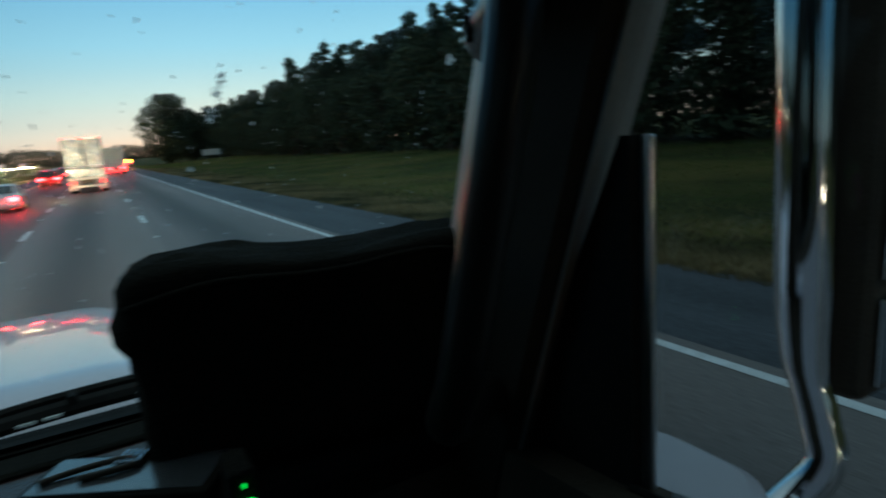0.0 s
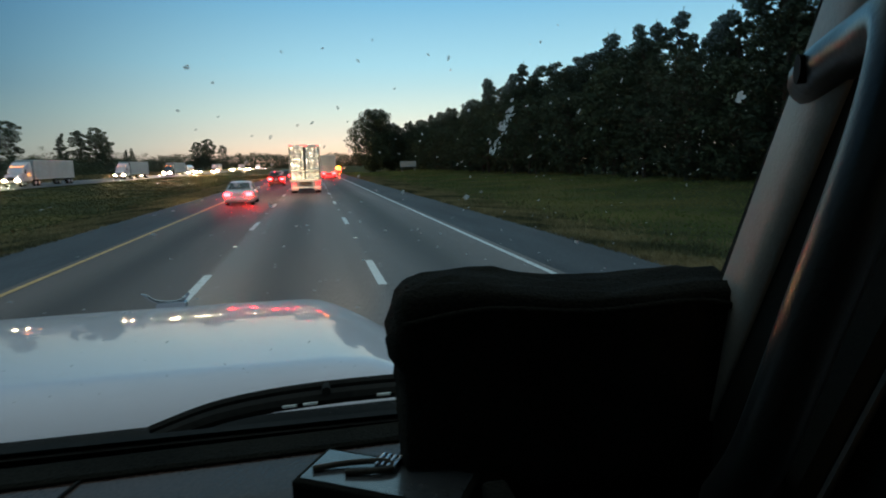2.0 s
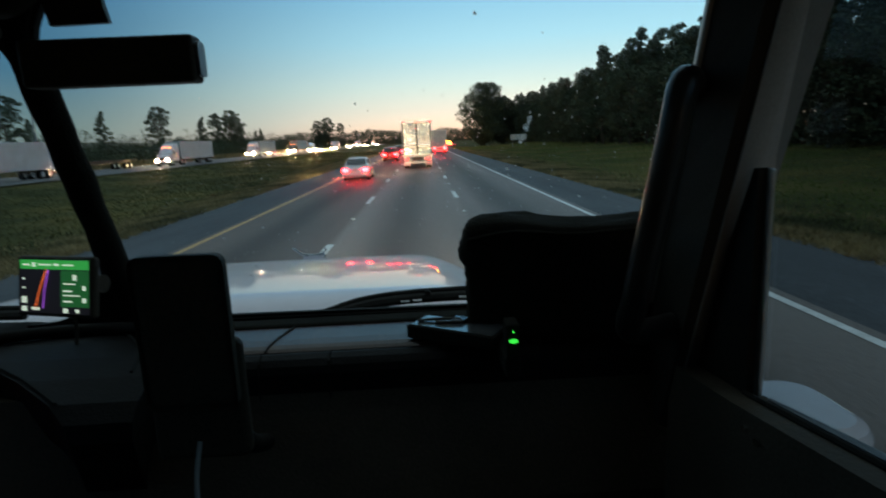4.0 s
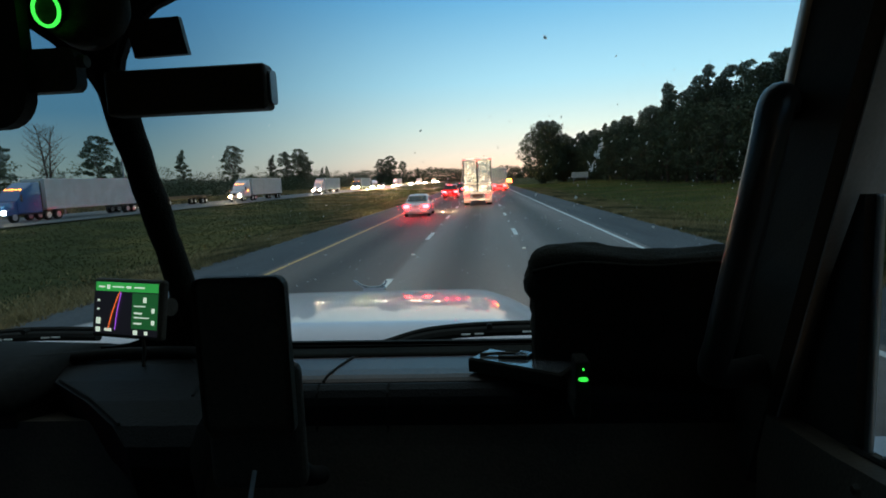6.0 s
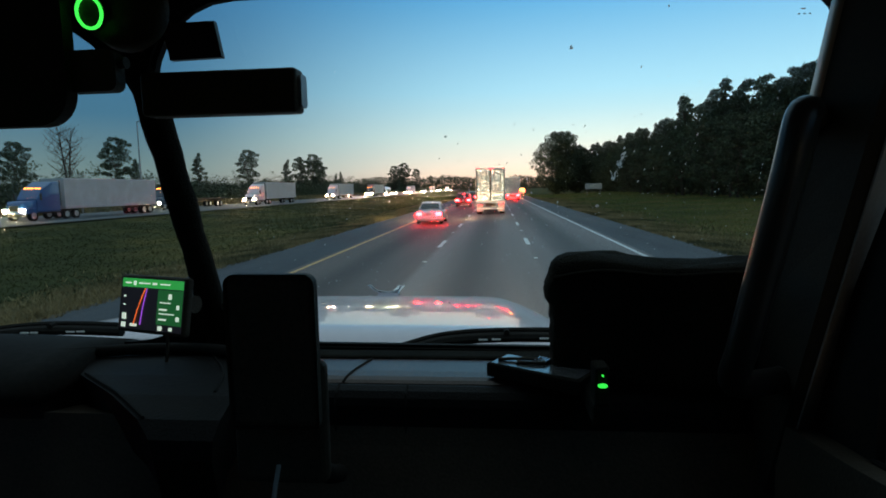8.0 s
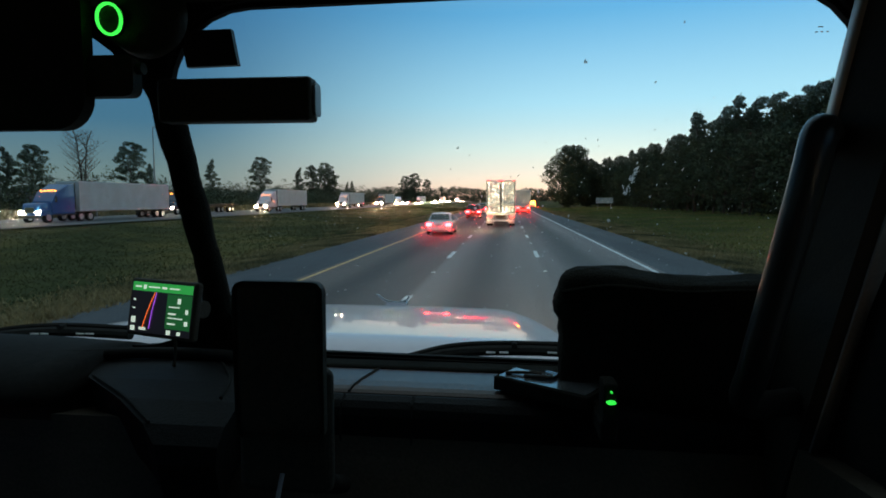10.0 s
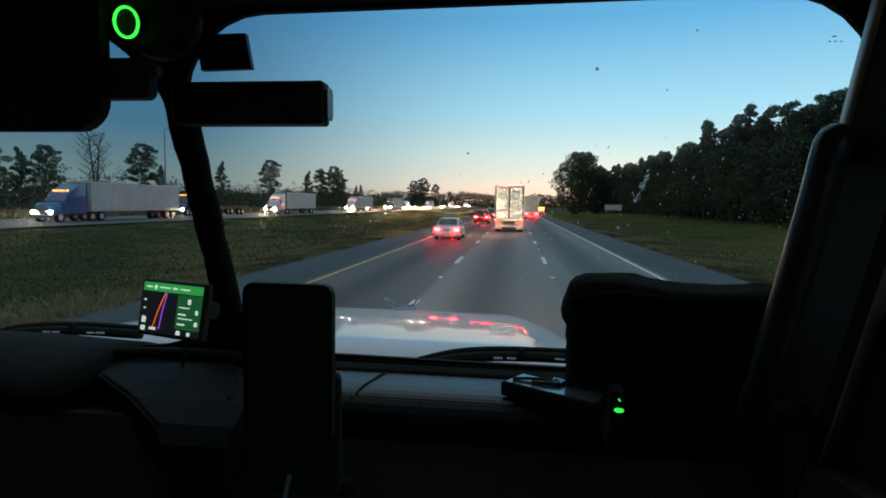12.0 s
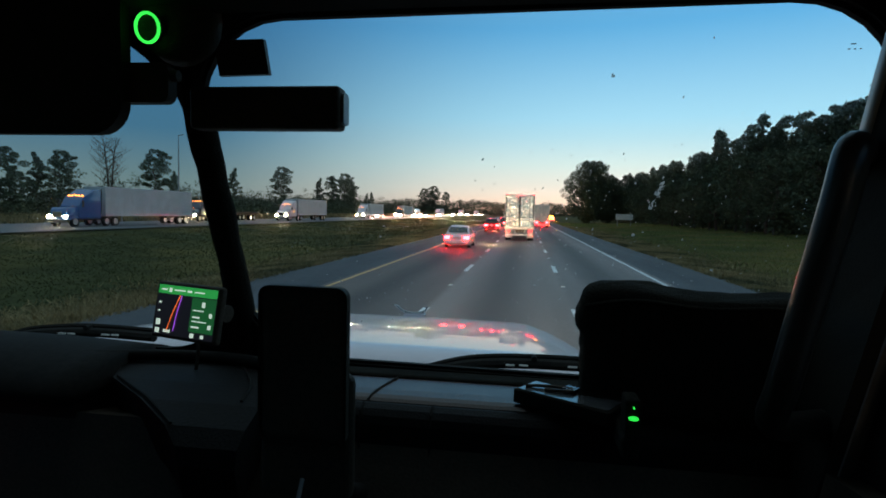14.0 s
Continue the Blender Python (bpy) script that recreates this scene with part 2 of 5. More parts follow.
AMBER_DIM = lamp_mat("amber_marker_lamp", (1.0, 0.22, 0.015), 14)
REFLECTOR = mat("white_reflective_tape", (0.92, 0.88, 0.82), 0.35, var=0.05, scale=6, fine=40)
GREEN_LED = lamp_mat("green_led", (0.02, 1.0, 0.10), 0.8)
GREEN_RING = lamp_mat("green_ring_light", (0.03, 1.0, 0.10), 1.0)
SCREEN_BLACK = lamp_mat("screen_black", (0.012, 0.010, 0.016), 0.3)
SCREEN_GREEN = lamp_mat("screen_green", (0.015, 0.25, 0.05), 0.9)
SCREEN_DARKGREEN = lamp_mat("screen_dark_green", (0.01, 0.11, 0.03), 0.55)
SCREEN_ORANGE = lamp_mat("screen_orange", (0.8, 0.15, 0.03), 1.0)
SCREEN_VIOLET = lamp_mat("screen_violet", (0.3, 0.08, 0.7), 1.0)
SCREEN_WHITE = lamp_mat("screen_white", (0.7, 0.9, 0.8), 0.6)


def glass_mat(name, gloss, haze=0.0, tint=(0.95, 0.98, 0.97)):
    """Clear glass; haze is the share of light that a film of road dirt scatters, added to imitate lens bloom."""
    m = bpy.data.materials.new(name)
    m.use_nodes = True
    n, l = m.node_tree.nodes, m.node_tree.links
    n.clear()
    o, mx = n.new("ShaderNodeOutputMaterial"), n.new("ShaderNodeMixShader")
    tr, gl, fr = n.new("ShaderNodeBsdfTransparent"), n.new("ShaderNodeBsdfGlossy"), n.new("ShaderNodeFresnel")
    tr.inputs[0].default_value = (*tint, 1)
    gl.inputs["Roughness"].default_value = 0.02
    fr.inputs[0].default_value = gloss
    l.new(fr.outputs[0], mx.inputs[0])
    # Rough refraction added to imitate lens bloom round bright lamps.
    film, mh = n.new("ShaderNodeBsdfRefraction"), n.new("ShaderNodeMixShader")
    film.inputs["IOR"].default_value, film.inputs["Roughness"].default_value = 1.016, 0.7
    mh.inputs[0].default_value = haze
    l.new(tr.outputs[0], mh.inputs[1])
    l.new(film.outputs[0], mh.inputs[2])
    l.new((mh if haze else tr).outputs[0], mx.inputs[1])
    l.new(gl.outputs[0], mx.inputs[2])
    l.new(mx.outputs[0], o.inputs[0])
    return m


DARK_TRIM = mat("dark_door_moulding", (0.25, 0.21, 0.18), 0.42, var=0.12, scale=9, fine=200, bump=0.1)
GLASS = glass_mat("windshield_glass", 1.25, 0.05)
SIDE_GLASS = glass_mat("tinted_side_glass", 1.25, 0.0, (0.58, 0.60, 0.60))
# Paler than the seen interior, so unseen walls bounce light onto dark parts.
BOUNCE_VINYL = mat("pale_bounce_vinyl", (0.62, 0.52, 0.43), 0.8, var=0.15, scale=4, fine=60, bump=0.2)
HANDLE = mat("grey_handle_plastic", (0.024, 0.020, 0.017), 0.34, var=0.12, scale=9, fine=240, bump=0.05)
MIRROR = mat("mirror_glass", (0.8, 0.82, 0.82), 0.02, metal=1.0)


# ---- mesh helpers ----
def thing(name, label, category, at=(0, 0, 0), rz=0, group="", kind=""):
    ob = new(name)
    ob.matrix_basis = pose(*at, 0, 0, rz)
    return tagged(ob, label, category, group, kind)


def part(name, bm, material, parent, label="", smooth=False, facing=None):
    me = bpy.data.meshes.new(name)
    bmesh.ops.recalc_face_normals(bm, faces=bm.faces)
    if facing:
        for f in bm.faces:
            f.normal_update()
            if f.normal.dot(Vector(facing)) < 0:
                f.normal_flip()
    if smooth:
        for f in bm.faces:
            f.smooth = True
    bm.to_mesh(me)
    bm.free()
    me.materials.append(material)
    ob = new(name, me)
    ob.parent = parent
    if label:
        tagged(ob, label)
    return ob


def solo(name, bm, material, label, category, at=(0, 0, 0), rz=0, group="", kind="", smooth=False):
    ob = part(name, bm, material, None, "", smooth)
    ob.matrix_basis = pose(*at, 0, 0, rz)
    return tagged(ob, label, category, group, kind)


def box(x0, x1, y0, y1, z0, z1, bev=0.0, seg=2, bm=None):
    b = bmesh.new()
    bmesh.ops.create_cube(b, size=1.0)
    bmesh.ops.transform(b, matrix=Matrix.Translation(((x0 + x1) / 2, (y0 + y1) / 2, (z0 + z1) / 2)) @ Matrix.Diagonal((x1 - x0, y1 - y0, z1 - z0, 1)), verts=b.verts)
    if bev:
        bmesh.ops.bevel(b, geom=b.edges[:], offset=bev, segments=seg, affect="EDGES", profile=0.5)
    return merge(bm, b)


def merge(bm, b):
    """Adds b to bm, and gives the whole back."""
    if bm is None:
        return b
    idx = [bm.verts.new(v.co) for v in b.verts]
    b.verts.index_update()
    for f in b.faces:
        nf = bm.faces.new([idx[v.index] for v in f.verts])
        nf.smooth = f.smooth
    b.free()
    return bm


def turned(bm, m):
    bmesh.ops.transform(bm, matrix=m, verts=bm.verts)
    return bm


def cyl(r, h, at=(0, 0, 0), axis="z", seg=20, r2=None, bm=None):
    b = bmesh.new()
    bmesh.ops.create_cone(b, cap_ends=True, segments=seg, radius1=r, radius2=r if r2 is None else r2, depth=h)
    turn = {"z": pose(0, 0, 0), "x": pose(0, 0, 0, 0, 90, 0), "y": pose(0, 0, 0, -90, 0, 0)}[axis]
    turned(b, Matrix.Translation(at) @ turn)
    return merge(bm, b)


def tube(pts, r, seg=8, bm=None, flat=1.0):
    """A rod swept along points; r is one radius or one for each point."""
    b = bmesh.new()
    pts = [Vector(p) for p in pts]
    rs = r if isinstance(r, (list, tuple)) else [r] * len(pts)
    rings, up = [], None
    for i, p in enumerate(pts):
        d = (pts[min(i + 1, len(pts) - 1)] - pts[max(i - 1, 0)]).normalized()
        if up is None:
            up = d.orthogonal().normalized()
        up = (up - d * up.dot(d)).normalized()
        side = d.cross(up)
        rings.append([b.verts.new(p + rs[i] * (math.cos(a) * up + flat * math.sin(a) * side)) for a in [2 * math.pi * k / seg for k in range(seg)]])
    for q, s in zip(rings, rings[1:]):
        for k in range(seg):
            b.faces.new((q[k], q[(k + 1) % seg], s[(k + 1) % seg], s[k]))
    b.faces.new(rings[0][::-1])
    b.faces.new(rings[-1])
    return merge(bm, b)


def loft(rings, closed=True, caps=True, bm=None):
    b = bmesh.new()
    vs = [[b.verts.new(p) for p in ring] for ring in rings]
    n = len(vs[0])
    for q, s in zip(vs, vs[1:]):
        for k in range(n if closed else n - 1):
            b.faces.new((q[k], q[(k + 1) % n], s[(k + 1) % n], s[k]))
    if caps and closed:
        b.faces.new(vs[0][::-1])
        b.faces.new(vs[-1])
    return merge(bm, b)


def prism(poly, axis, a, c, bm=None):
    """A polygon in the plane across an axis, drawn out from a to c along it."""
    place = {"x": lambda u, v, w: (w, u, v), "y": lambda u, v, w: (u, w, v), "z": lambda u, v, w: (u, v, w)}[axis]
    return loft([[place(u, v, w) for u, v in poly] for w in (a, c)], bm=bm)


def sheet(x0, x1, y0, y1, z, bm=None):
    b = bmesh.new()
    b.faces.new([b.verts.new(p) for p in ((x0, y0, z), (x1, y0, z), (x1, y1, z), (x0, y1, z))])
    return merge(bm, b)


def curve(pts, steps=8):
    """Points along a smooth line through pts."""
    pts = [Vector(p) for p in pts]
    out = []
    for i in range(len(pts) - 1):
        p0, p1, p2, p3 = pts[max(i - 1, 0)], pts[i], pts[i + 1], pts[min(i + 2, len(pts) - 1)]
        for k in range(steps):
            t = k / steps
            out.append(0.5 * (2 * p1 + (p2 - p0) * t + (2 * p0 - 5 * p1 + 4 * p2 - p3) * t * t + (3 * p1 - p0 - 3 * p2 + p3) * t ** 3))
    return out + [pts[-1]]


# ---- ground and roads ----
PROFILE = [(-4000, 6), (-400, 2.5), (-120, 0.9), (-70, 0.2), (-55, -0.1), (-36, -0.1), (-30, -0.45), (-22, -0.8), (-14, -0.55), (-8.6, -0.06),
           (8.6, -0.06), (11, -0.25), (18, -0.35), (28, 0.0), (40, 0.5), (120, 1.2), (400, 2.5), (4000, 6)]


def ground_z(x):
    for (xa, za), (xb, zb) in zip(PROFILE, PROFILE[1:]):
        if xa <= x <= xb:
            return za + (zb - za) * (x - xa) / (xb - xa)
    return 0


ys = [-400, -60] + list(range(-40, 200, 20)) + [260, 400, 700, 1500, 4000]
solo("ground", loft([[(x, y, z) for x, z in PROFILE] for y in ys], closed=False), GRASS_GROUND,
     "mown green roadside grass with tan patches beside the highway", "ground", kind="structure")
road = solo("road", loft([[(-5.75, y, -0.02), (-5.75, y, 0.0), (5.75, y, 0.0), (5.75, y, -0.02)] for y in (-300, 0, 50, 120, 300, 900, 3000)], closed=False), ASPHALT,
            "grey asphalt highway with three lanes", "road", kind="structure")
for name, xa, xb in (("road_shoulder", 5.75, 8.5), ("road_shoulder", -8.5, -5.75)):
    solo(name, loft([[(xa, y, -0.008), (xb, y, -0.03 if abs(xb) > 8 else -0.008)] if xa > 0 else [(xa, y, -0.03), (xb, y, -0.008)] for y in (-300, 0, 50, 120, 300, 900, 3000)], closed=False),
         SHOULDER, "dark bluish asphalt shoulder beside the lanes", "road shoulder", kind="structure")
solo("far_carriageway", loft([[(-54, y, 0.02), (-38, y, 0.04)] for y in (-300, 0, 100, 300, 900, 3000)], closed=False), FAR_ROAD,
     "pale asphalt carriageway across the grass median", "road", kind="structure")
part("yellow_edge_line", sheet(-5.565, -5.425, -100, 1500, 0.008), YELLOW_LINE, road, "solid yellow edge line")
part("white_edge_line", sheet(5.42, 5.56, -100, 1500, 0.008), WHITE_LINE, road, "solid white edge line")
dash = bpy.data.meshes.new("lane_dash")
db = sheet(-0.09, 0.09, 0, 3.05, 0.008)
db.to_mesh(dash)
db.free()
dash.materials.append(WHITE_LINE)
stud = bpy.data.meshes.new("reflective_stud")
sb = prism([(-0.055, 0.0), (0.055, 0.0), (0.03, 0.024), (-0.03, 0.024)], "x", -0.06, 0.06)
sb.to_mesh(stud)
sb.free()
stud.materials.append(REFLECTOR)
for x in (-1.83, 1.83):
    for k in range(-2, 22):
        y = 11.4 + 12.2 * k + (0.8 if x > 0 else 0)
        d = new("lane_dash", dash)
        d.parent, d.location = road, (x, y, 0)
        s = new("reflective_stud", stud)
        s.parent, s.location = road, (x, y + 7.6, 0.004)

# Grass tufts over both verges.
rng = np.random.default_rng(4)


def tufts(name, count, xr, yr, height, material, label, edge=None):
    """Many three-bladed tufts in one mesh."""
    xs = rng.uniform(*xr, count)
    yy = yr[0] + (yr[1] - yr[0]) * rng.uniform(0, 1, count) ** 1.6
    if edge is not None:
        xs = edge + np.sign(edge) * np.abs(rng.normal(0, 2.0, count)) - 0.3 * np.sign(edge)
    verts, faces = [], []
    for x, y in zip(xs, yy):
        z = ground_z(x) - 0.02
        for _ in range(3):
            a, h, w = rng.uniform(0, 6.28), height * rng.uniform(0.4, 1.3), 0.012 + 0.0006 * y
            dx, dy = math.cos(a), math.sin(a)
            lean = rng.normal(0, 0.5 * h, 2)
            i = len(verts)
            verts += [(x - dx * w, y - dy * w, z), (x + dx * w, y + dy * w, z), (x + lean[0], y + lean[1], z + h)]
            faces.append((i, i + 1, i + 2))
    me = bpy.data.meshes.new(name)
    me.from_pydata(verts, [], faces)
    me.materials.append(material)
    return tagged(new(name, me), label, "grass", kind="stuff")


tufts("verge_grass", 62000, (8.6, 38), (3, 190), 0.10, VERGE, "short green grass on the verge beside the shoulder")
tufts("median_grass", 62000, (-38, -8.7), (6, 210), 0.075, GRASS, "short green grass in the median between the roads")
tufts("dry_edge_grass", 34000, (8, 9), (3, 130), 0.16, DRY_GRASS, "tan dry grass along the edge of the shoulder", edge=8.55)
tufts("dry_edge_grass", 24000, (8, 9), (6, 120), 0.16, DRY_GRASS, "tan dry grass along the edge of the shoulder", edge=-8.55)
tufts("tall_dry_grass", 16000, (-72, -55), (20, 320), 0.7, DRY_GRASS, "tall tan dry grass beyond the far carriageway")


# ---- trees ----
def leaf_mesh(name, centres, per, spread, size, material):
    """Sprays of small leaf blades round the given centres, in one mesh."""
    c = np.repeat(np.array(centres), per, axis=0)
    n = len(c)
    c = c + rng.normal(0, 1, (n, 3)) * spread * np.array([1, 1, 0.7])
    u = rng.normal(0, 1, (n, 3))
    u /= np.linalg.norm(u, axis=1)[:, None]
    v = np.cross(u, rng.normal(0, 1, (n, 3)))
    v /= np.linalg.norm(v, axis=1)[:, None]
    s = size * rng.uniform(0.5, 1.3, (n, 1))
    pts = np.stack([c - u * s, c + v * s * 0.45, c + u * s, c - v * s * 0.45], axis=1).reshape(-1, 3)
    me = bpy.data.meshes.new(name)
    me.from_pydata([tuple(p) for p in pts], [], [(4 * i, 4 * i + 1, 4 * i + 2, 4 * i + 3) for i in range(n)])
    me.materials.append(material)
    return me


def tree(name, label, h, base, width, material, seed, lobes=26, per=95, size=0.27, flat=0.6, top=0.75):
    """A tapered trunk with limbs, and a crown of leafy lobes made of many small sprays. base: where the crown begins, as a part of the height."""
    rnd = random.Random(seed)
    ob = thing(name, label, "tree")
    bend = [(rnd.uniform(-0.2, 0.2) * k, rnd.uniform(-0.2, 0.2) * k, h * k / 6 * 0.95) for k in range(7)]
    r0 = 0.012 * h + 0.05
    bm = tube(bend, [r0 * (1 - 0.88 * k / 6) for k in range(7)], seg=7)
    pts = []
    for i in range(lobes):
        g = (i + rnd.random() * 0.8) / lobes
        f = base + (0.97 - base) * g
        k = min(5, int(f * 6))
        o = Vector(bend[k]).lerp(Vector(bend[k + 1]), f * 6 - k)
        shape = (1 - g) ** 0.75 * (0.55 + 0.45 * min(1, g / 0.25)) if top > 0.5 else math.sqrt(max(0.03, 1 - (2 * g - 1) ** 2))
        reach = width * shape * rnd.uniform(0.55, 1.05)
        a = i * 2.4 + rnd.uniform(-0.6, 0.6)
        tip = o + Vector((math.cos(a) * reach, math.sin(a) * reach, reach * rnd.uniform(0.0, 0.4)))
        tube([o - Vector((0, 0, 0.5)), o.lerp(tip, 0.5) - Vector((0, 0, 0.15)), tip], [0.06, 0.04, 0.015], seg=4, bm=bm)
        r = width * rnd.uniform(0.20, 0.38) * (0.42 + 0.83 * shape)
        m = int(per * rnd.uniform(0.7, 1.2))
        d = np.random.default_rng(seed * 100 + i).normal(0, 1, (m, 3))
        d /= np.linalg.norm(d, axis=1)[:, None]
        rad = r * np.random.default_rng(seed * 100 + i + 50).uniform(0.35, 1.0, (m, 1)) ** 0.5
        pts.append(np.array(tip) + d * rad * np.array([1, 1, flat]))
        if i % 3 == 0:
            pts.append(np.array(o.lerp(tip, 0.4)) + d[: m // 2] * rad[: m // 2] * np.array([1, 1, flat]))
    part("trunk", bm, BARK, ob)
    crown = new("crown", leaf_mesh("crown", np.concatenate(pts), 1, 0.04, size, material))
    crown.parent = ob
    return ob


PINE = "tall dark pine at the edge of the roadside woods"
LEAFY = "dark leafy tree at the edge of the roadside woods"
kinds = [tree("pine_tree", PINE, 18.2, 0.12, 3.4, NEEDLES, 1, 46), tree("pine_tree", PINE, 17.4, 0.08, 3.2, NEEDLES, 2, 42),
         tree("broadleaf_tree", LEAFY, 15.5, 0.12, 4.6, LEAVES, 3, 34, flat=0.8, top=0.2), tree("pine_tree", PINE, 16.3, 0.14, 3.7, NEEDLES, 4, 40, top=0.2),
         tree("broadleaf_tree", LEAFY, 12.5, 0.06, 4.4, LEAVES, 5, 34, flat=0.85, top=0.2)]
lone = [tree("pine_tree", "rounded pine standing apart beyond the far carriageway", 15, 0.15, 2.7, NEEDLES, 11, 40, 200, size=0.2, flat=0.6, top=0.2),
        tree("pine_tree", "slender pine standing apart beyond the far carriageway", 14.5, 0.16, 2.6, NEEDLES, 12, 38, 190, size=0.2, flat=0.55)]
edge_tree = tree("broadleaf_tree", "large rounded tree standing forward of the woods", 18.5, 0.04, 5.6, LEAVES, 21, 92, 230, size=0.27, flat=0.85, top=0.2)
spot = random.Random(7)
first = {id(k): True for k in kinds + lone + [edge_tree]}


def plant(kind, x, y, size, group, label=""):
    m = pose(x, y, ground_z(x) - 0.05, 0, 0, spot.uniform(0, 360)) @ Matrix.Scale(size, 4)
    if first.pop(id(kind), False):
        ob = kind
        ob.matrix_basis = m
    else:
        ob = copy_thing(kind, m)
    return tagged(ob, label, group=group)


y = -62.0
while y < 330:
    tall = 1.0 + 0.06 * math.exp(-((y - 102) / 22) ** 2)
    plant(spot.choice(kinds), 36 + spot.uniform(-2.0, 2.5), y, tall * spot.uniform(0.84, 1.04), "woods beside the highway")
    plant(spot.choice(kinds[:4]), 41 + spot.uniform(-1.5, 1.5), y + 2, tall * spot.uniform(0.98, 1.1), "woods beside the highway")
    if y > -40:
        plant(spot.choice(kinds[:2] + kinds[3:4]), 47 + spot.uniform(-2, 2), y + 1, tall * spot.uniform(1.0, 1.16), "woods beside the highway")
    y += 4.6 if y < 120 else 6.5
plant(edge_tree, 20.0, 190, 1.14, "woods beside the highway", "large rounded tree standing forward of the woods")
plant(edge_tree, 27, 197, 0.78, "woods beside the highway", "rounded tree beside the larger one before the woods")
plant(kinds[4], 33, 210, 1.1, "woods beside the highway")
for x, yy, s, k in ((-80, 149, 0.95, 1), (-80, 180, 1.12, 0), (-80, 215, 1.1, 1), (-82, 238, 1.05, 0), (-80, 246, 1.15, 0), (-78, 254, 1.1, 1), (-82, 262, 1.05, 0), (-76, 268, 0.8, 1),
                    (-80, 292, 0.9, 1), (-62, 345, 1.05, 0), (-60, 376, 1.25, 0), (-64, 360, 0.95, 1), (-76, 76, 0.66, 0), (-79, 84, 0.80, 1), (-81, 91, 0.72, 0),
                    (-82, 60, 0.78, 0), (-84, 69, 0.84, 1), (-82, 118, 0.92, 0), (-84, 128, 0.8, 1), (-78, 48, 0.7, 1), (-70, 420, 1.1, 0), (-66, 470, 1.2, 0), (-60, 520, 1.1, 1)):
    plant(lone[k], x, yy, s, "trees beyond the far carriageway")

# Undergrowth, scrub and far woods.
under = [(39 + spot.gauss(0, 2.2), -70 + 400 * spot.random(), ground_z(39) + abs(spot.gauss(0, 2.4)) + 0.2) for _ in range(3600)]
tagged(new("undergrowth", leaf_mesh("undergrowth", under, 12, 0.6, 0.36, LEAVES)), "dark undergrowth below the roadside woods", "brush", kind="stuff")
belt = [(-76 + spot.gauss(0, 3), 30 + 500 * spot.random() ** 1.3, ground_z(-76) + abs(spot.gauss(0, 2.7)) + 0.3) for _ in range(4200)]
tagged(new("scrub_belt", leaf_mesh("scrub_belt", belt, 26, 0.6, 0.26, LEAVES)), "dark scrub and brush beyond the far carriageway", "brush", kind="stuff")
far = []
for _ in range(9000):
    x = spot.uniform(-520, 260)
    yy = 640 + spot.uniform(0, 60)
    top = 13 + 6 * noise.noise((x * 0.025, 3.1, 0)) + 3 * noise.noise((x * 0.11, 1.1, 0))
    far.append((x, yy, 0.5 + top * spot.random() ** 1.25))
tagged(new("far_woods", leaf_mesh("far_woods", far, 14, 1.3, 0.85, LEAVES)), "dark line of far woods on the horizon", "woods", kind="stuff")


# ---- the truck: cab, hood and outer fittings ----
truck = thing("truck", "white conventional semi truck with a dark cab interior", "truck")


def W(x, z, off=0.0):
    """A point of the split, raked windshield's plane."""
    return (x, 1.665 - 0.42 * (z - 2.13) - 0.03 * abs(x) + off, z)


def rounded(x0, x1, z0, z1, r, n=7):
    out = []
    for cx, cz, a0 in ((x1 - r, z1 - r, 0), (x0 + r, z1 - r, 90), (x0 + r, z0 + r, 180), (x1 - r, z0 + r, 270)):
        for k in range(n):
            a = radians(a0 + 90 * k / (n - 1))
            out.append((cx + r * math.cos(a), cz + r * math.sin(a)))
    return out


for side in (1, -1):
    inner = rounded(0.004, 1.062, 2.092, 2.684, 0.175, 9)
    outer = rounded(-0.002, 1.16, 1.96, 2.98, 0.03, 9)
    rings = [[W(side * u, v, o) for u, v in loop] for loop, o in ((inner, -0.012), (inner, 0.02), (outer, 0.02), (outer, -0.012), (inner, -0.012))]
    bm = loft(rings, caps=False)
    bmesh.ops.remove_doubles(bm, verts=bm.verts, dist=0.0004)
    part("windshield_frame", bm, RUBBER, truck, "black windshield surround")
    gl = bmesh.new()
    gl.faces.new([gl.verts.new(W(side * u, v, 0.012)) for u, v in rounded(0.0, 1.09, 2.08, 2.72, 0.07)])
    part("windshield", gl, GLASS, truck, "dirty clear windshield pane", facing=(0, -1, 0)).visible_shadow = False
    gasket = rounded(0.010, 1.056, 2.098, 2.678, 0.169, 9)
    edge = rounded(0.003, 1.063, 2.091, 2.685, 0.176, 9)
    bm = loft([[W(side * u, v, o) for u, v in loop] for loop, o in ((gasket, -0.004), (gasket, 0.008), (edge, 0.008), (edge, -0.004), (gasket, -0.004))], caps=False)
    bmesh.ops.remove_doubles(bm, verts=bm.verts, dist=0.0004)
    part("windshield_gasket", bm, RUBBER, truck, "black rubber gasket")

# Centre post, wrapped in cable and tape.
post = []
for k in range(25):
    z = 2.08 + 0.66 * k / 24
    x, y, z = W(0.0075, z, 0.0)
    post.append((x + 0.001 * math.sin(k * 1.9), y + 0.001 * math.cos(k * 2.3), z))
part("centre_post", tube(post, [0.025 + 0.001 * math.sin(k * 1.3) for k in range(25)], seg=12), CLOTH, truck, "cloth-wrapped centre post", smooth=True)


def moulding_edge(z):
    """The inner and the outer edge of the flat door frame moulding at a height."""
    return (0.960 + 0.022 * (z - 2.1), 1.356 - 0.348 * (z - 2.1)), (1.031 + 0.04 * (z - 2.1), 1.393 - 0.35 * (z - 2.1))


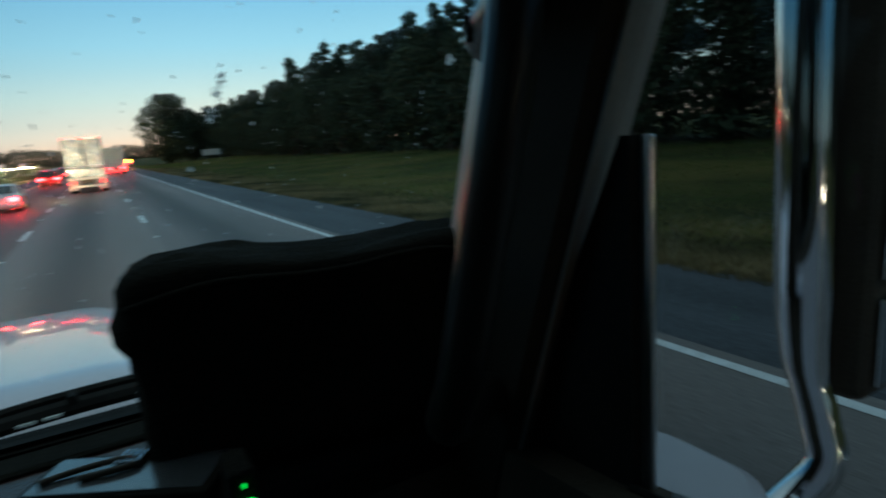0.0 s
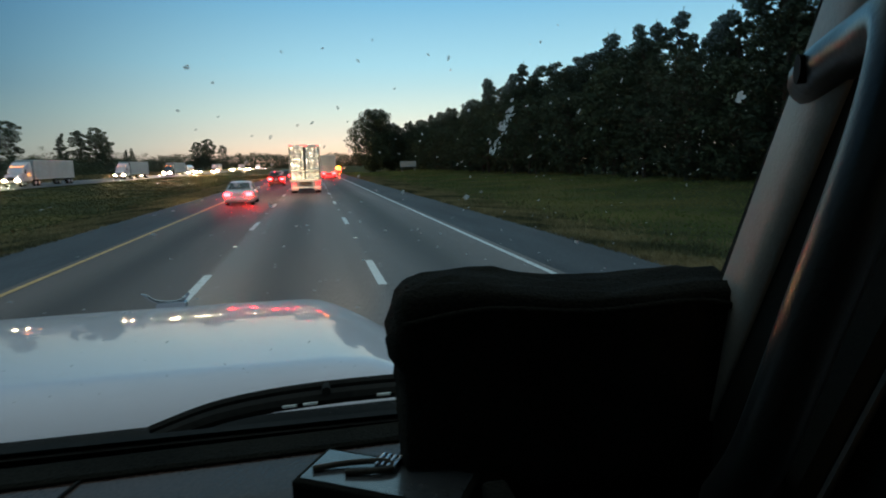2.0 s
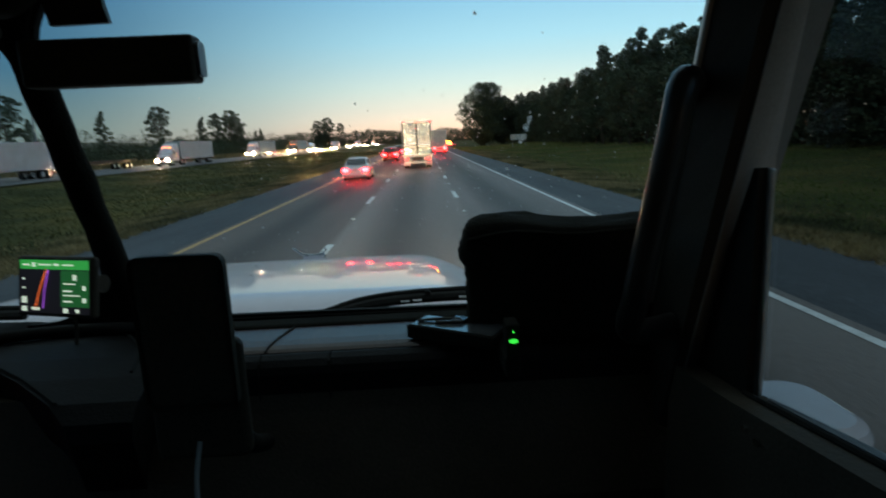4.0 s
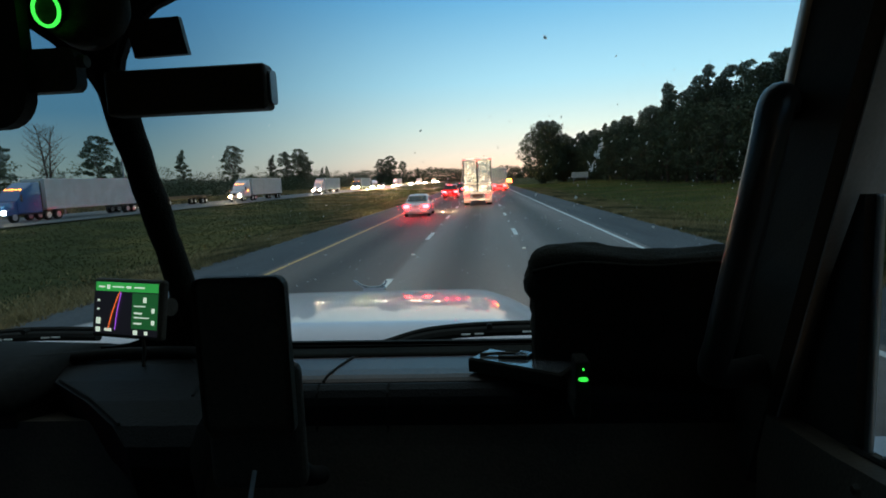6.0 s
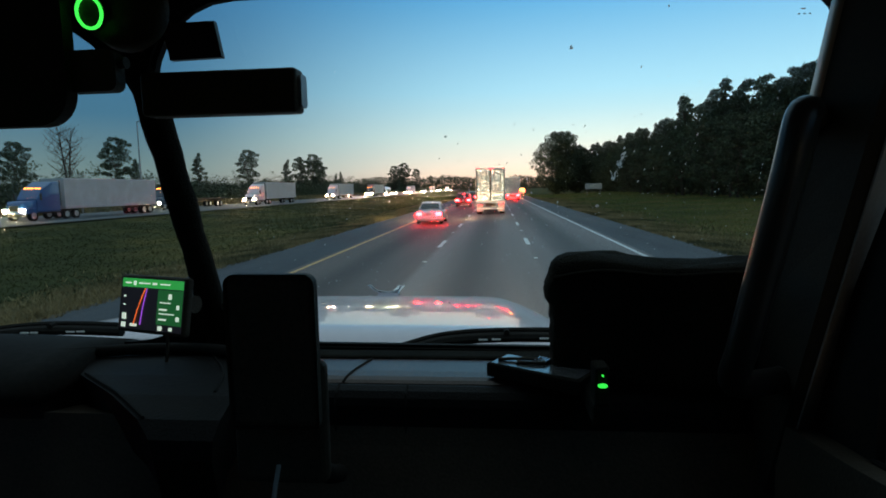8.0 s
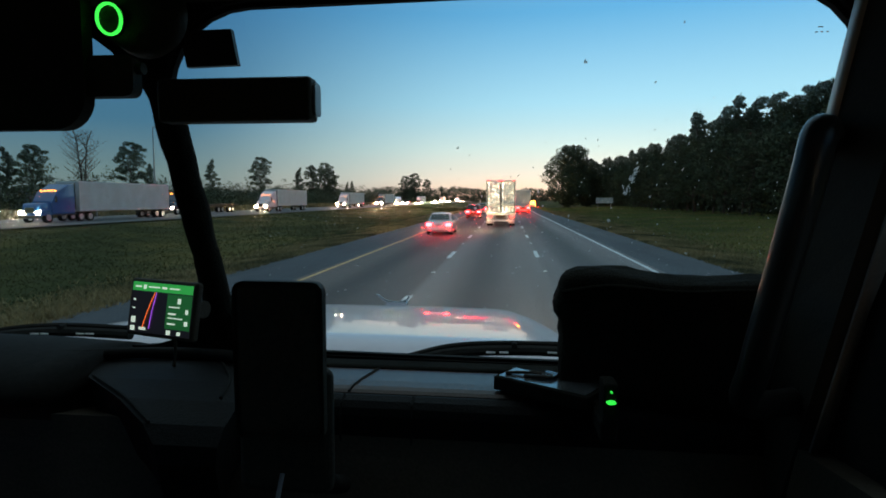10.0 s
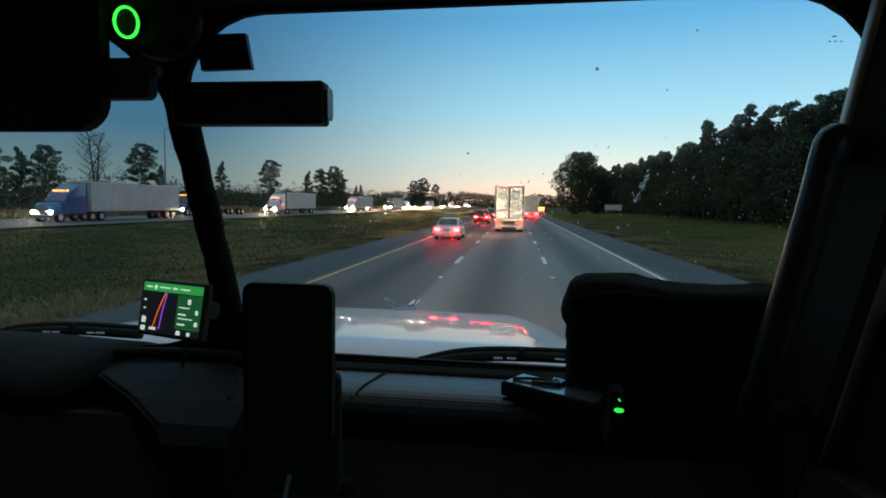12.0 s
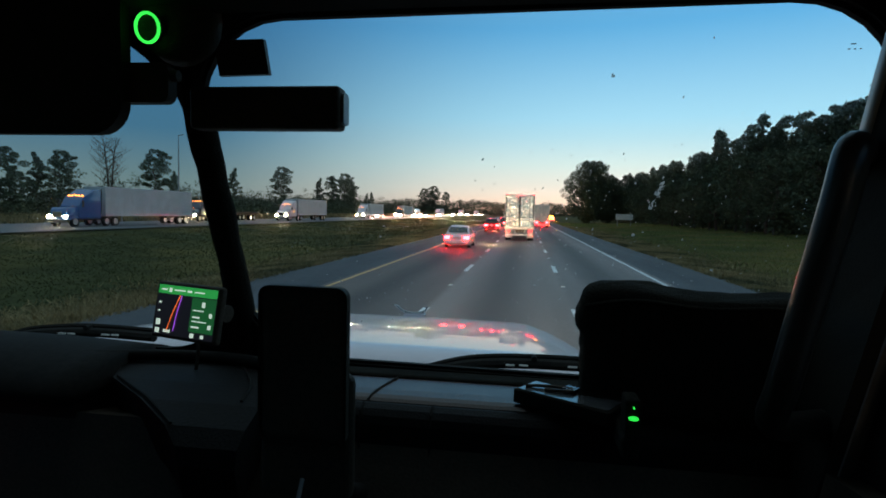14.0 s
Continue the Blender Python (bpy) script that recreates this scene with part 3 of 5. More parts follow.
def trim_edge(z):
    """The front and the rear edge of the grey pillar trim at a height."""
    x, y = 0.970 - 0.015 * (z - 2.1), 1.552 - 0.411 * (z - 2.1)
    return (x, y), (x - 0.030, y - 0.080)


def pillar_ring(z, s):
    wy = 1.524 - 0.41 * (z - 2.15)
    (fx, fy), (bx, by) = trim_edge(z)
    (dx, dy), (rx, ry) = moulding_edge(z)
    return [(s * a, b, z) for a, b in ((fx + 0.004, fy + 0.002), (bx + 0.004, by), (dx - 0.012, dy + 0.012), (dx, dy + 0.004), (rx, ry + 0.004), (1.10, max(1.44, ry + 0.03)), (1.16, wy + 0.08), (1.07, wy + 0.08))]


for s in (1, -1):
    zs = [1.95 + 0.1 * k for k in range(10)]
    part("pillar_cover", loft([pillar_ring(z, s) for z in zs]), SOFT_BLACK, truck, "black windshield pillar cover")
    strip = []
    for k in range(9):
        z = 2.11 + 0.085 * k
        (fx, fy), (bx, by) = trim_edge(z)
        mx, my = (fx + bx) / 2 - 0.0012, (fy + by) / 2 + 0.0005
        strip.append([(s * p, q, z) for p, q in ((fx + 0.012, fy + 0.008), (fx, fy + 0.001), (mx, my), (bx, by), (bx + 0.010, by - 0.001))])
    part("pillar_trim", loft(strip), TRIM, truck, "grey pillar trim strip", smooth=True)
    strip = []
    for k in range(10):
        z = 2.0 + 0.09 * k
        (xa, ya), (xb, yb) = moulding_edge(z)
        mx, my = (xa + xb) / 2 - 0.002, (ya + yb) / 2 - 0.006
        strip.append([(s * xa, ya + 0.003, z), (s * xa, ya - 0.001, z), (s * mx, my, z), (s * xb, yb - 0.001, z), (s * xb, yb + 0.003, z)])
    part("door_frame_trim", loft(strip), DARK_TRIM, truck, "grey door frame moulding")
    bm = box(s * 0.994 - 0.003, s * 0.994 + 0.003, 1.235, 1.245, 2.02, 2.368, 0.002)
    part("vent_window_bar", bm, ALUMINIUM, truck, "narrow metal vent window bar")
    part("vent_panel", prism([(1.247, 2.0), (1.247, 2.368), (1.256, 2.368), (1.383, 2.1), (1.39, 2.0)], "x", s * 0.982, s * 0.996), RUBBER, truck, "black panel ahead of the side window")
    top = [(1.40, 2.066), (1.25, 2.082), (1.218, 2.086), (1.13, 2.099), (1.036, 2.113), (0.86, 2.138), (0.6, 2.158), (-0.45, 2.165)]
    door = part("door", prism([(-0.45, 1.1), (1.40, 1.1)] + top, "x", s * 0.95, s * 1.0), BLACK, truck, "black inner door panel")
    part("door_sill", tube([(s * 0.996, p, q + 0.001) for p, q in top[2:]], [0.003, 0.0045, 0.005, 0.005, 0.005, 0.005], 6), STEEL, door, "worn metal window sill")
    part("weather_strip", tube([(s * 0.982, p, q + 0.001) for p, q in top[1:]], 0.004, 6), RUBBER, door, "black rubber weather strip")
    part("door_top_rail", box(min(s * 1.0, s * 1.1), max(s * 1.0, s * 1.1), -0.45, 1.18, 2.68, 2.96, 0.01), BLACK, truck, "black rail above the side window")
    part("cab_wall", box(min(s * 1.0, s * 1.1), max(s * 1.0, s * 1.1), -1.5, -0.45, 1.1, 2.96), BOUNCE_VINYL, truck, "unseen pale cab side wall that bounces light")
    sg = bmesh.new()
    sg.faces.new([sg.verts.new((s * 0.998, yy, z)) for yy, z in ((-0.45, 2.05), (1.24, 2.05), (1.24, 2.38), (1.16, 2.70), (-0.45, 2.70))])
    part("side_window", sg, SIDE_GLASS, truck, "clear side window", facing=(-s, 0, 0)).visible_shadow = False
    for yy, zz in ((1.187, 2.069), (1.160, 2.066)):
        part("sill_screw", cyl(0.0045, 0.006, (s * 0.948, yy, zz), "x", 10), CHROME, door, "small metal screw")
    part("cab_side_skin", box(min(s * 1.102, s * 1.108), max(s * 1.102, s * 1.108), -1.6, -0.45, 1.02, 2.98), WHITE_PAINT, truck, "white outer cab side")
    part("door_skin", box(min(s * 1.002, s * 1.008), max(s * 1.002, s * 1.008), -0.45, 1.21, 1.02, 2.04), WHITE_PAINT, truck, "white outer door skin")
part("cab_roof", box(-1.11, 1.11, -1.61, 1.30, 3.004, 3.03, 0.01), WHITE_PAINT, truck, "white cab roof")
part("cab_back_skin", box(-1.1, 1.1, -1.61, -1.603, 1.02, 3.0), WHITE_PAINT, truck, "white outer cab back")
# Headliner and rear wall stay unseen; their pale colour bounces light into the cab.
part("headliner", box(-1.1, 1.1, -1.5, 1.38, 2.93, 3.0), BOUNCE_VINYL, truck, "unseen pale headliner that bounces light")
part("overhead_console", prism([(1.36, 2.665), (1.36, 2.94), (1.02, 2.94), (1.22, 2.72)], "x", -1.0, 1.0), SOFT_BLACK, truck, "dark overhead console")
part("rear_wall", box(-1.1, 1.1, -1.6, -1.5, 1.1, 3.0), BOUNCE_VINYL, truck, "unseen pale rear wall that bounces light into the cab")
part("cab_floor", box(-1.1, 1.1, -1.6, 1.6, 1.02, 1.1), RUBBER, truck, "black rubber cab floor")

# Dashboard.
dash_profile = [(1.66, 2.0), (1.66, 2.082), (1.60, 2.087), (1.54, 2.086), (1.515, 2.0845), (1.504, 2.082), (1.498, 2.078), (1.496, 2.06), (1.496, 2.0)]
dash_top = part("dash_top", prism(dash_profile, "x", 0.14, 0.99), DASH, truck, "brown padded vinyl dash top", smooth=False)
part("defrost_strip", prism([(1.605, 2.06), (1.605, 2.0895), (1.61, 2.092), (1.645, 2.092), (1.668, 2.080), (1.668, 2.06)], "x", 0.14, 0.99), CLOTH, truck, "black defroster strip under the glass")
lip = part("dash_lip", prism([(1.4955, 1.99), (1.4955, 2.0775), (1.488, 2.078), (1.476, 2.073), (1.467, 2.064), (1.463, 2.052), (1.463, 1.99)], "x", 0.14, 0.99), DARK_DASH, truck, "dark padded lip of the dash")
for x in (0.30, 0.415):
    part("lip_seam", tube([(x, 1.462, 2.0), (x, 1.462, 2.052), (x, 1.470, 2.0695), (x, 1.488, 2.0788)], 0.002, 5), RUBBER, lip, "dark seam")
part("dash_top", prism([(p, q - 0.004) for p, q in dash_profile[:6]] + [(1.470, 2.068), (1.463, 2.04), (1.463, 2.0)], "x", -0.99, -0.21), SOFT_BLACK, truck, "dark vinyl dash top on the driver's side")
part("dash_front", prism([(1.60, 2.0), (1.466, 2.03), (1.455, 1.99), (1.40, 1.85), (1.38, 1.60), (1.42, 1.1), (1.60, 1.1)], "x", -0.99, 0.99), BLACK, truck, "black dashboard front")
part("dash_seam", tube(curve([(0.304, 1.499, 2.0795), (0.308, 1.515, 2.085), (0.316, 1.55, 2.0865), (0.331, 1.603, 2.088)], 6), 0.0023, 5), RUBBER, dash_top, "dark seam")
rows = []
for y, z, x0 in ((1.655, 2.083, -0.21), (1.58, 2.087, -0.205), (1.511, 2.082, -0.175), (1.45, 2.070, -0.075), (1.40, 2.050, 0.002), (1.375, 2.028, 0.035), (1.368, 2.0, 0.045)):
    rows.append([(x0, y, z), (0.137, y, z), (0.137, y + 0.02, z - 0.09), (x0, y + 0.02, z - 0.09)])
centre = part("dash_centre_panel", loft(rows), DARK_DASH, truck, "dark vinyl panel sloping to the driver")
part("panel_seam", tube(curve([(-0.165, 1.512, 2.0835), (-0.110, 1.478, 2.078), (-0.062, 1.449, 2.071), (0.012, 1.400, 2.052)], 5), 0.003, 5), RUBBER, centre, "dark seam")
part("panel_seam", tube(curve([(0.0, 1.64, 2.0845), (0.05, 1.575, 2.087), (0.088, 1.515, 2.0835), (0.10, 1.46, 2.073)], 5), 0.003, 5), RUBBER, centre, "dark seam")
part("instrument_hood", loft([[(x, 1.60 - 0.16 * math.cos(a), 2.05 + (0.075 - 0.05 * abs(x + 0.52)) * math.sin(a)) for a in [math.pi * k / 10 for k in range(11)]] for x in (-0.86, -0.8, -0.6, -0.4, -0.26, -0.2)]),
     RUBBER, truck, "dark curved instrument hood", smooth=True)
part("glovebox_handle", tube(curve([(0.62, 1.392, 1.80), (0.70, 1.36, 1.815), (0.80, 1.355, 1.82), (0.86, 1.37, 1.80), (0.875, 1.395, 1.76)], 5), 0.009, 8), BLACK, truck, "black grab handle", smooth=True)
for x, z in ((-0.55, 1.94), (-0.47, 1.90), (-0.62, 1.86), (-0.40, 1.83)):
    part("instrument_light", cyl(0.004, 0.006, (x, 1.415, z), "y", 8), TAIL_DIM if x == -0.55 else STEEL, truck, "small instrument light")

# Grab handle on the pillar.
grab = curve([(1.005, 1.41, 2.452), (0.951, 1.372, 2.456), (0.924, 1.305, 2.472), (0.894, 1.258, 2.468), (0.882, 1.256, 2.41), (0.870, 1.280, 2.30), (0.860, 1.304, 2.2), (0.868, 1.342, 2.14), (0.95, 1.39, 2.13)], 6)
part("grab_handle", tube(grab, 0.0182, 14), HANDLE, truck, "thick dark grey grab handle", smooth=True)
part("handle_socket", turned(turned(cyl(0.0095, 0.006, (0, 0, 0), "x", 16), Matrix.Diagonal((1, 0.8, 1.1, 1))), pose(0.9245, 1.358, 2.460, 0, 0, -27)), RUBBER, truck, "dark handle end socket")

# Hood.
def hood_ring(y, zc, half, drop):
    pts = []
    for k in range(-16, 17):
        u = k / 16
        a = abs(u)
        z = zc - 0.012 * a ** 2 - drop * max(0, (a - 0.58) / 0.42) ** 1.7
        pts.append((half * u, y, z))
    low = min(1.25, pts[0][2] - 0.05)
    return [(-half * 1.01, y, low)] + pts + [(half * 1.01, y, low)]


hood = part("hood", loft([hood_ring(1.80, 2.055, 1.08, 0.26), hood_ring(2.1, 2.033, 1.06, 0.25), hood_ring(2.5, 1.995, 1.02, 0.25), hood_ring(2.9, 1.948, 0.96, 0.25), hood_ring(3.12, 1.915, 0.92, 0.25),
                          hood_ring(3.25, 1.885, 0.90, 0.25), hood_ring(3.36, 1.84, 0.87, 0.25), hood_ring(3.43, 1.76, 0.86, 0.22), hood_ring(3.46, 1.6, 0.85, 0.1)]), WHITE_PAINT, truck, "glossy white hood", smooth=True)
part("cowl", prism([(1.72, 1.95), (1.72, 2.055), (1.78, 2.062), (1.82, 2.04), (1.82, 1.95)], "x", -0.98, 0.98), RUBBER, truck, "black cowl below the windshield")
ornament = merge(tube(curve([(-0.048, 3.20, 1.952), (-0.030, 3.195, 1.945), (-0.004, 3.19, 1.927), (0.03, 3.19, 1.919), (0.07, 3.19, 1.919), (0.098, 3.195, 1.928), (0.110, 3.20, 1.947)], 5),
                      [0.0035] * 4 + [0.0065] * 22 + [0.0045] * 5, 8), prism(rounded(0.004, 0.104, 1.893, 1.920, 0.008), "y", 3.17, 3.205))
part("hood_ornament", ornament, DARK_CHROME, hood, "dark chrome horned hood ornament")
part("fender", loft([[(0.88 + 0.42 * math.sin(a), y, 0.72 + h * math.cos(a)) for a in [math.pi / 2 * k / 8 for k in range(9)]] + [(0.88, y, 0.72)] for y, h in ((2.2, 0.3), (2.5, 0.62), (3.0, 0.72), (3.4, 0.6), (3.6, 0.3))]), WHITE_PAINT, truck, "white front fender", smooth=True)
part("fender", loft([[(-0.88 - 0.42 * math.sin(a), y, 0.72 + h * math.cos(a)) for a in [math.pi / 2 * k / 8 for k in range(9)]] + [(-0.88, y, 0.72)] for y, h in ((2.2, 0.3), (2.5, 0.62), (3.0, 0.72), (3.4, 0.6), (3.6, 0.3))]), WHITE_PAINT, truck, "white front fender", smooth=True)
part("lower_cab", box(-1.05, 1.05, -1.5, 1.75, 0.75, 1.02, 0.02), WHITE_PAINT, truck, "white lower cab body")
part("firewall", box(-0.9, 0.9, 1.62, 1.80, 0.8, 1.97), BLACK, truck, "black firewall")
part("chassis", merge(box(-0.45, -0.35, -3.2, 3.4, 0.6, 0.85), box(0.35, 0.45, -3.2, 3.4, 0.6, 0.85)), STEEL, truck, "steel chassis rails")
for x in (-1.02, 1.02):
    for y in (3.0, -2.4):
        wheel = part("wheel", merge(cyl(0.51, 0.28, (x, y, 0.51), "x", 28), cyl(0.05, 1.5, (x * 0.3, y, 0.51), "x", 8)), RUBBER, truck, "black truck tyre")
        part("rim", cyl(0.3, 0.292, (x, y, 0.51), "x", 20), ALUMINIUM, wheel, "aluminium rim")

# Wipers.
for side, pts in ((1, ((0.36, 1.735, 2.060), (0.45, 1.742, 2.083), (0.58, 1.745, 2.092), (0.78, 1.735, 2.094))), (-1, ((-0.62, 1.735, 2.076), (-0.55, 1.742, 2.092), (-0.42, 1.745, 2.102), (-0.25, 1.735, 2.102)))):
    wiper = part("wiper", tube(curve(pts, 6), 0.011, 8), RUBBER, truck, "black wiper arm")
    part("wiper_blade", tube(curve([(a, b + 0.012, c + 0.012) for a, b, c in pts], 6), 0.006, 6), RUBBER, wiper, "black wiper blade")
    part("wiper_pivot", cyl(0.006, 0.02, (pts[2][0], 1.745, pts[2][2] + 0.011), "y", 12), RUBBER, wiper, "round wiper joint")
    # White dabs painted in for the bright hood showing through blade gaps.
    for q in (0.25, 0.33, 0.62, 0.7):
        p = Vector(pts[1]).lerp(Vector(pts[3]), q)
        part("blade_gap_dab", box(p.x - 0.009, p.x + 0.009, p.y - 0.012, p.y - 0.009, p.z + 0.003, p.z + 0.006), REFLECTOR, wiper, "white dab standing in for the bright hood behind a gap")

# White mirror mount pod outside the door.
rings = []
for z, inset in ((1.978, 0.03), (1.984, 0.012), (1.998, 0.0), (2.022, 0.0), (2.034, 0.006), (2.042, 0.020)):
    rings.append([(u, v, z) for u, v in rounded(1.004 + inset * 0.3, 1.15 - inset, 1.20 + inset, 1.385 - inset, 0.06 - inset)])
part("mirror_mount_pod", loft(rings), WHITE_PAINT, truck, "white rounded mirror mount pod")

# Side mirror.
mirror = part("mirror_arm", tube(curve([(1.55, 1.42, 2.75), (1.55, 1.42, 2.5), (1.55, 1.41, 2.2), (1.55, 1.40, 2.0), (1.55, 1.375, 1.90), (1.54, 1.36, 1.83), (1.48, 1.39, 1.76), (1.30, 1.42, 1.70), (1.12, 1.42, 1.68)], 6), [0.042] * 16 + [0.040, 0.038, 0.036, 0.034] + [0.03] * 29, 12), CHROME, truck, "chrome mirror arm", smooth=True)
part("mirror_housing", box(1.585, 1.84, 1.33, 1.40, 1.92, 2.62, 0.025, 3), BLACK, truck, "black mirror housing")
part("mirror_glass", box(1.605, 1.82, 1.322, 1.328, 2.12, 2.6, 0.002), MIRROR, truck, "flat mirror glass")
part("spot_mirror_glass", box(1.605, 1.82, 1.322, 1.328, 1.95, 2.09, 0.002), MIRROR, truck, "small lower mirror glass")

# Headlights of the truck.
for x in (-0.93, 0.93):
    part("headlight", box(x - 0.12, x + 0.12, 3.55, 3.64, 0.80, 1.0, 0.02), LOW_BEAM, truck, "lit headlight")
    beam = bpy.data.lights.new("headlight_beam", "SPOT")
    beam.energy, beam.spot_size, beam.spot_blend, beam.color, beam.shadow_soft_size = 4200, radians(19), 1.0, (1.0, 0.86, 0.66), 0.08
    lamp = new("headlight_beam", beam)
    lamp.matrix_basis = look((x, 3.72, 0.9), (x * 0.8, 56, -0.3))


# ---- things in the cab ----
def frame_at(origin, right, up):
    r, u = Vector(right).normalized(), Vector(up).normalized()
    n = r.cross(u).normalized()
    u = n.cross(r)
    m = Matrix((r, u, n)).transposed().to_4x4()
    m.translation = origin
    return m


# Navigation screen: x right, y up, z towards the viewer.
gps = thing("navigation_screen", "small lit navigation screen showing a green route on the dash", "navigation device")
gps.matrix_basis = pose(-0.070, 1.570, 2.195, 80, 1.0, -14.3) @ Matrix.Diagonal((0.905, 0.955, 0.905, 1))
part("case", box(-0.089, 0.089, -0.056, 0.056, -0.018, 0.0, 0.006, 3), BLACK, gps, "black case")
screen = part("screen", box(-0.081, 0.081, -0.049, 0.050, 0.0, 0.0012), SCREEN_BLACK, gps, "lit black map screen")
part("route_bar", box(-0.080, 0.080, 0.032, 0.049, 0.0012, 0.0018), SCREEN_GREEN, screen, "green banner")
part("side_panel", box(0.016, 0.080, -0.036, 0.030, 0.0012, 0.0018), SCREEN_DARKGREEN, screen, "dark green list")
part("route_line", tube([(-0.044, -0.040, 0.0016), (-0.036, -0.012, 0.0016), (-0.026, 0.014, 0.0016), (-0.018, 0.031, 0.0016)], 0.0028, 6, flat=0.3), SCREEN_ORANGE, screen, "orange route line")
part("route_line", tube([(-0.026, -0.040, 0.0016), (-0.022, -0.005, 0.0016), (-0.017, 0.018, 0.0016), (-0.014, 0.031, 0.0016)], 0.0028, 6, flat=0.3), SCREEN_VIOLET, screen, "violet route line")
for x0, x1, y0, y1 in ((-0.072, -0.056, 0.037, 0.043), (-0.05, -0.043, 0.035, 0.045), (-0.036, -0.006, 0.038, 0.043), (0.0, 0.012, 0.038, 0.043), (0.02, 0.046, 0.038, 0.043),
                       (0.044, 0.052, 0.012, 0.024), (0.022, 0.05, 0.004, 0.008), (0.022, 0.042, -0.010, -0.004), (0.022, 0.06, -0.017, -0.013), (0.022, 0.042, -0.029, -0.023), (0.066, 0.073, -0.006, 0.004),
                       (0.066, 0.074, -0.028, -0.018), (-0.075, -0.064, -0.032, -0.018), (-0.075, -0.064, -0.047, -0.036), (-0.052, -0.034, -0.046, -0.036), (0.022, 0.032, -0.048, -0.038), (0.05, 0.058, -0.047, -0.039),
                       (-0.074, -0.068, 0.012, 0.016), (-0.074, -0.068, -0.004, -0.001)):
    ym, yh = (y0 + y1) / 2, (y1 - y0) * (0.26 if x1 - x0 > 0.012 else 0.42)
    part("display_bar", box(x0, x1, ym - yh, ym + yh, 0.0018, 0.0024), SCREEN_WHITE, screen, "pale display bar")
part("mount_ball", cyl(0.017, 0.026, (0.075, 0.006, -0.026), "x", 16), BLACK, gps, "round black mount knob")
part("mount_arm", tube(curve([(0.02, -0.03, -0.02), (0.02, -0.08, -0.03), (0.02, -0.125, -0.03)], 5), 0.0035, 8), BLACK, gps, "black mount arm")
solo("charging_cable", tube(curve([(-0.6, 1.50, 2.096), (-0.45, 1.52, 2.10), (-0.24, 1.58, 2.10), (-0.14, 1.62, 2.097), (-0.02, 1.63, 2.096), (0.08, 1.60, 2.098), (0.16, 1.56, 2.098)], 8), 0.0115, 8), RUBBER,
     "thick black cable lying along the dash", "cable", smooth=True)

# Phone in its holder.
phone = thing("phone_holder", "black phone in a tall holder clamped to the dash", "phone holder")
part("phone", box(0.262, 0.365, 1.188, 1.200, 2.13, 2.308, 0.012, 4), BLACK, phone, "dark phone")
part("cradle", box(0.258, 0.369, 1.198, 1.222, 2.06, 2.208, 0.012, 4), BLACK, phone, "black phone cradle")
part("stem", tube(curve([(0.315, 1.22, 2.14), (0.315, 1.27, 2.08), (0.315, 1.35, 2.0), (0.315, 1.42, 1.96)], 6), 0.014, 10), RUBBER, phone, "black holder stem", smooth=True)
part("cable", tube(curve([(0.315, 1.19, 2.09), (0.318, 1.16, 2.05), (0.325, 1.15, 1.98), (0.335, 1.20, 1.90), (0.34, 1.30, 1.84), (0.34, 1.395, 1.84)], 6), 0.003, 6), PAPER, phone, "pale charging cable", smooth=True)

# Soft bag on the dash.
bag = thing("soft_bag", "black soft nylon bag sitting on the dash", "bag")
bm = box(-1, 1, -1, 1, -1, 1)
bmesh.ops.subdivide_edges(bm, edges=bm.edges[:], cuts=13, use_grid_fill=True)
for v in bm.verts:
    p = v.co.copy()
    k = (abs(p.x) ** 13 + abs(p.y) ** 5 + abs(p.z) ** 13) ** (-1 / 13) if p.z > 0 else (abs(p.x) ** 13 + abs(p.y) ** 5 + 0.2) ** (-1 / 13)
    q = Vector((p.x * k, p.y * k, p.z * k if p.z > 0 else p.z))
    n1, n2 = noise.noise((p.x * 2.3, p.y * 2, p.z * 2)), noise.noise((p.x * 7, p.y * 5, p.z * 6))
    z = 0.0945 + 0.0945 * q.z
    if q.z > 0.5:
        z += (0.004 - 0.0045 * math.cos(p.x * 4.4 - 0.2) - 0.004 * p.x + 0.004 * n1 + 0.004 * n2) * (q.z - 0.5) * 2
    tuck = 0.009 * math.exp(-((q.z - 0.5) / 0.13) ** 2) * (p.x < -0.9)
    v.co = Vector((q.x * (0.184 + 0.005 * n1) + 0.005 * n2 - tuck, q.y * 0.062 + 0.006 * n1 * (1 - abs(q.y)), z + 0.002 * n2))
body = part("bag_body", bm, CLOTH, bag, "", smooth=True)
part("zip_edge", tube(curve([(-0.175, -0.062, 0.168), (-0.1, -0.066, 0.181), (0.0, -0.066, 0.175), (0.1, -0.066, 0.181), (0.17, -0.062, 0.163)], 6), 0.004, 6), CLOTH, bag, "raised zip edge", smooth=True)
bag.matrix_basis = pose(0.832, 1.530, 2.086, 0, 0, -8)

pad = thing("tablet", "small grey tablet in a dark case lying on the dash", "tablet")
part("case", box(0.0, 0.165, 0.0, 0.066, 0.0, 0.022, 0.002), CLOTH, pad, "dark case")
part("screen", box(0.006, 0.159, 0.006, 0.060, 0.0222, 0.0234), PALE_PAD, pad, "glossy grey cover")
part("key_cord", tube(curve([(0.012, 0.018, 0.026), (0.03, 0.030, 0.027), (0.055, 0.042, 0.028), (0.075, 0.048, 0.028), (0.085, 0.040, 0.027), (0.068, 0.030, 0.027), (0.045, 0.022, 0.026)], 5), 0.003, 6), BLACK, pad, "black key cord", smooth=True)
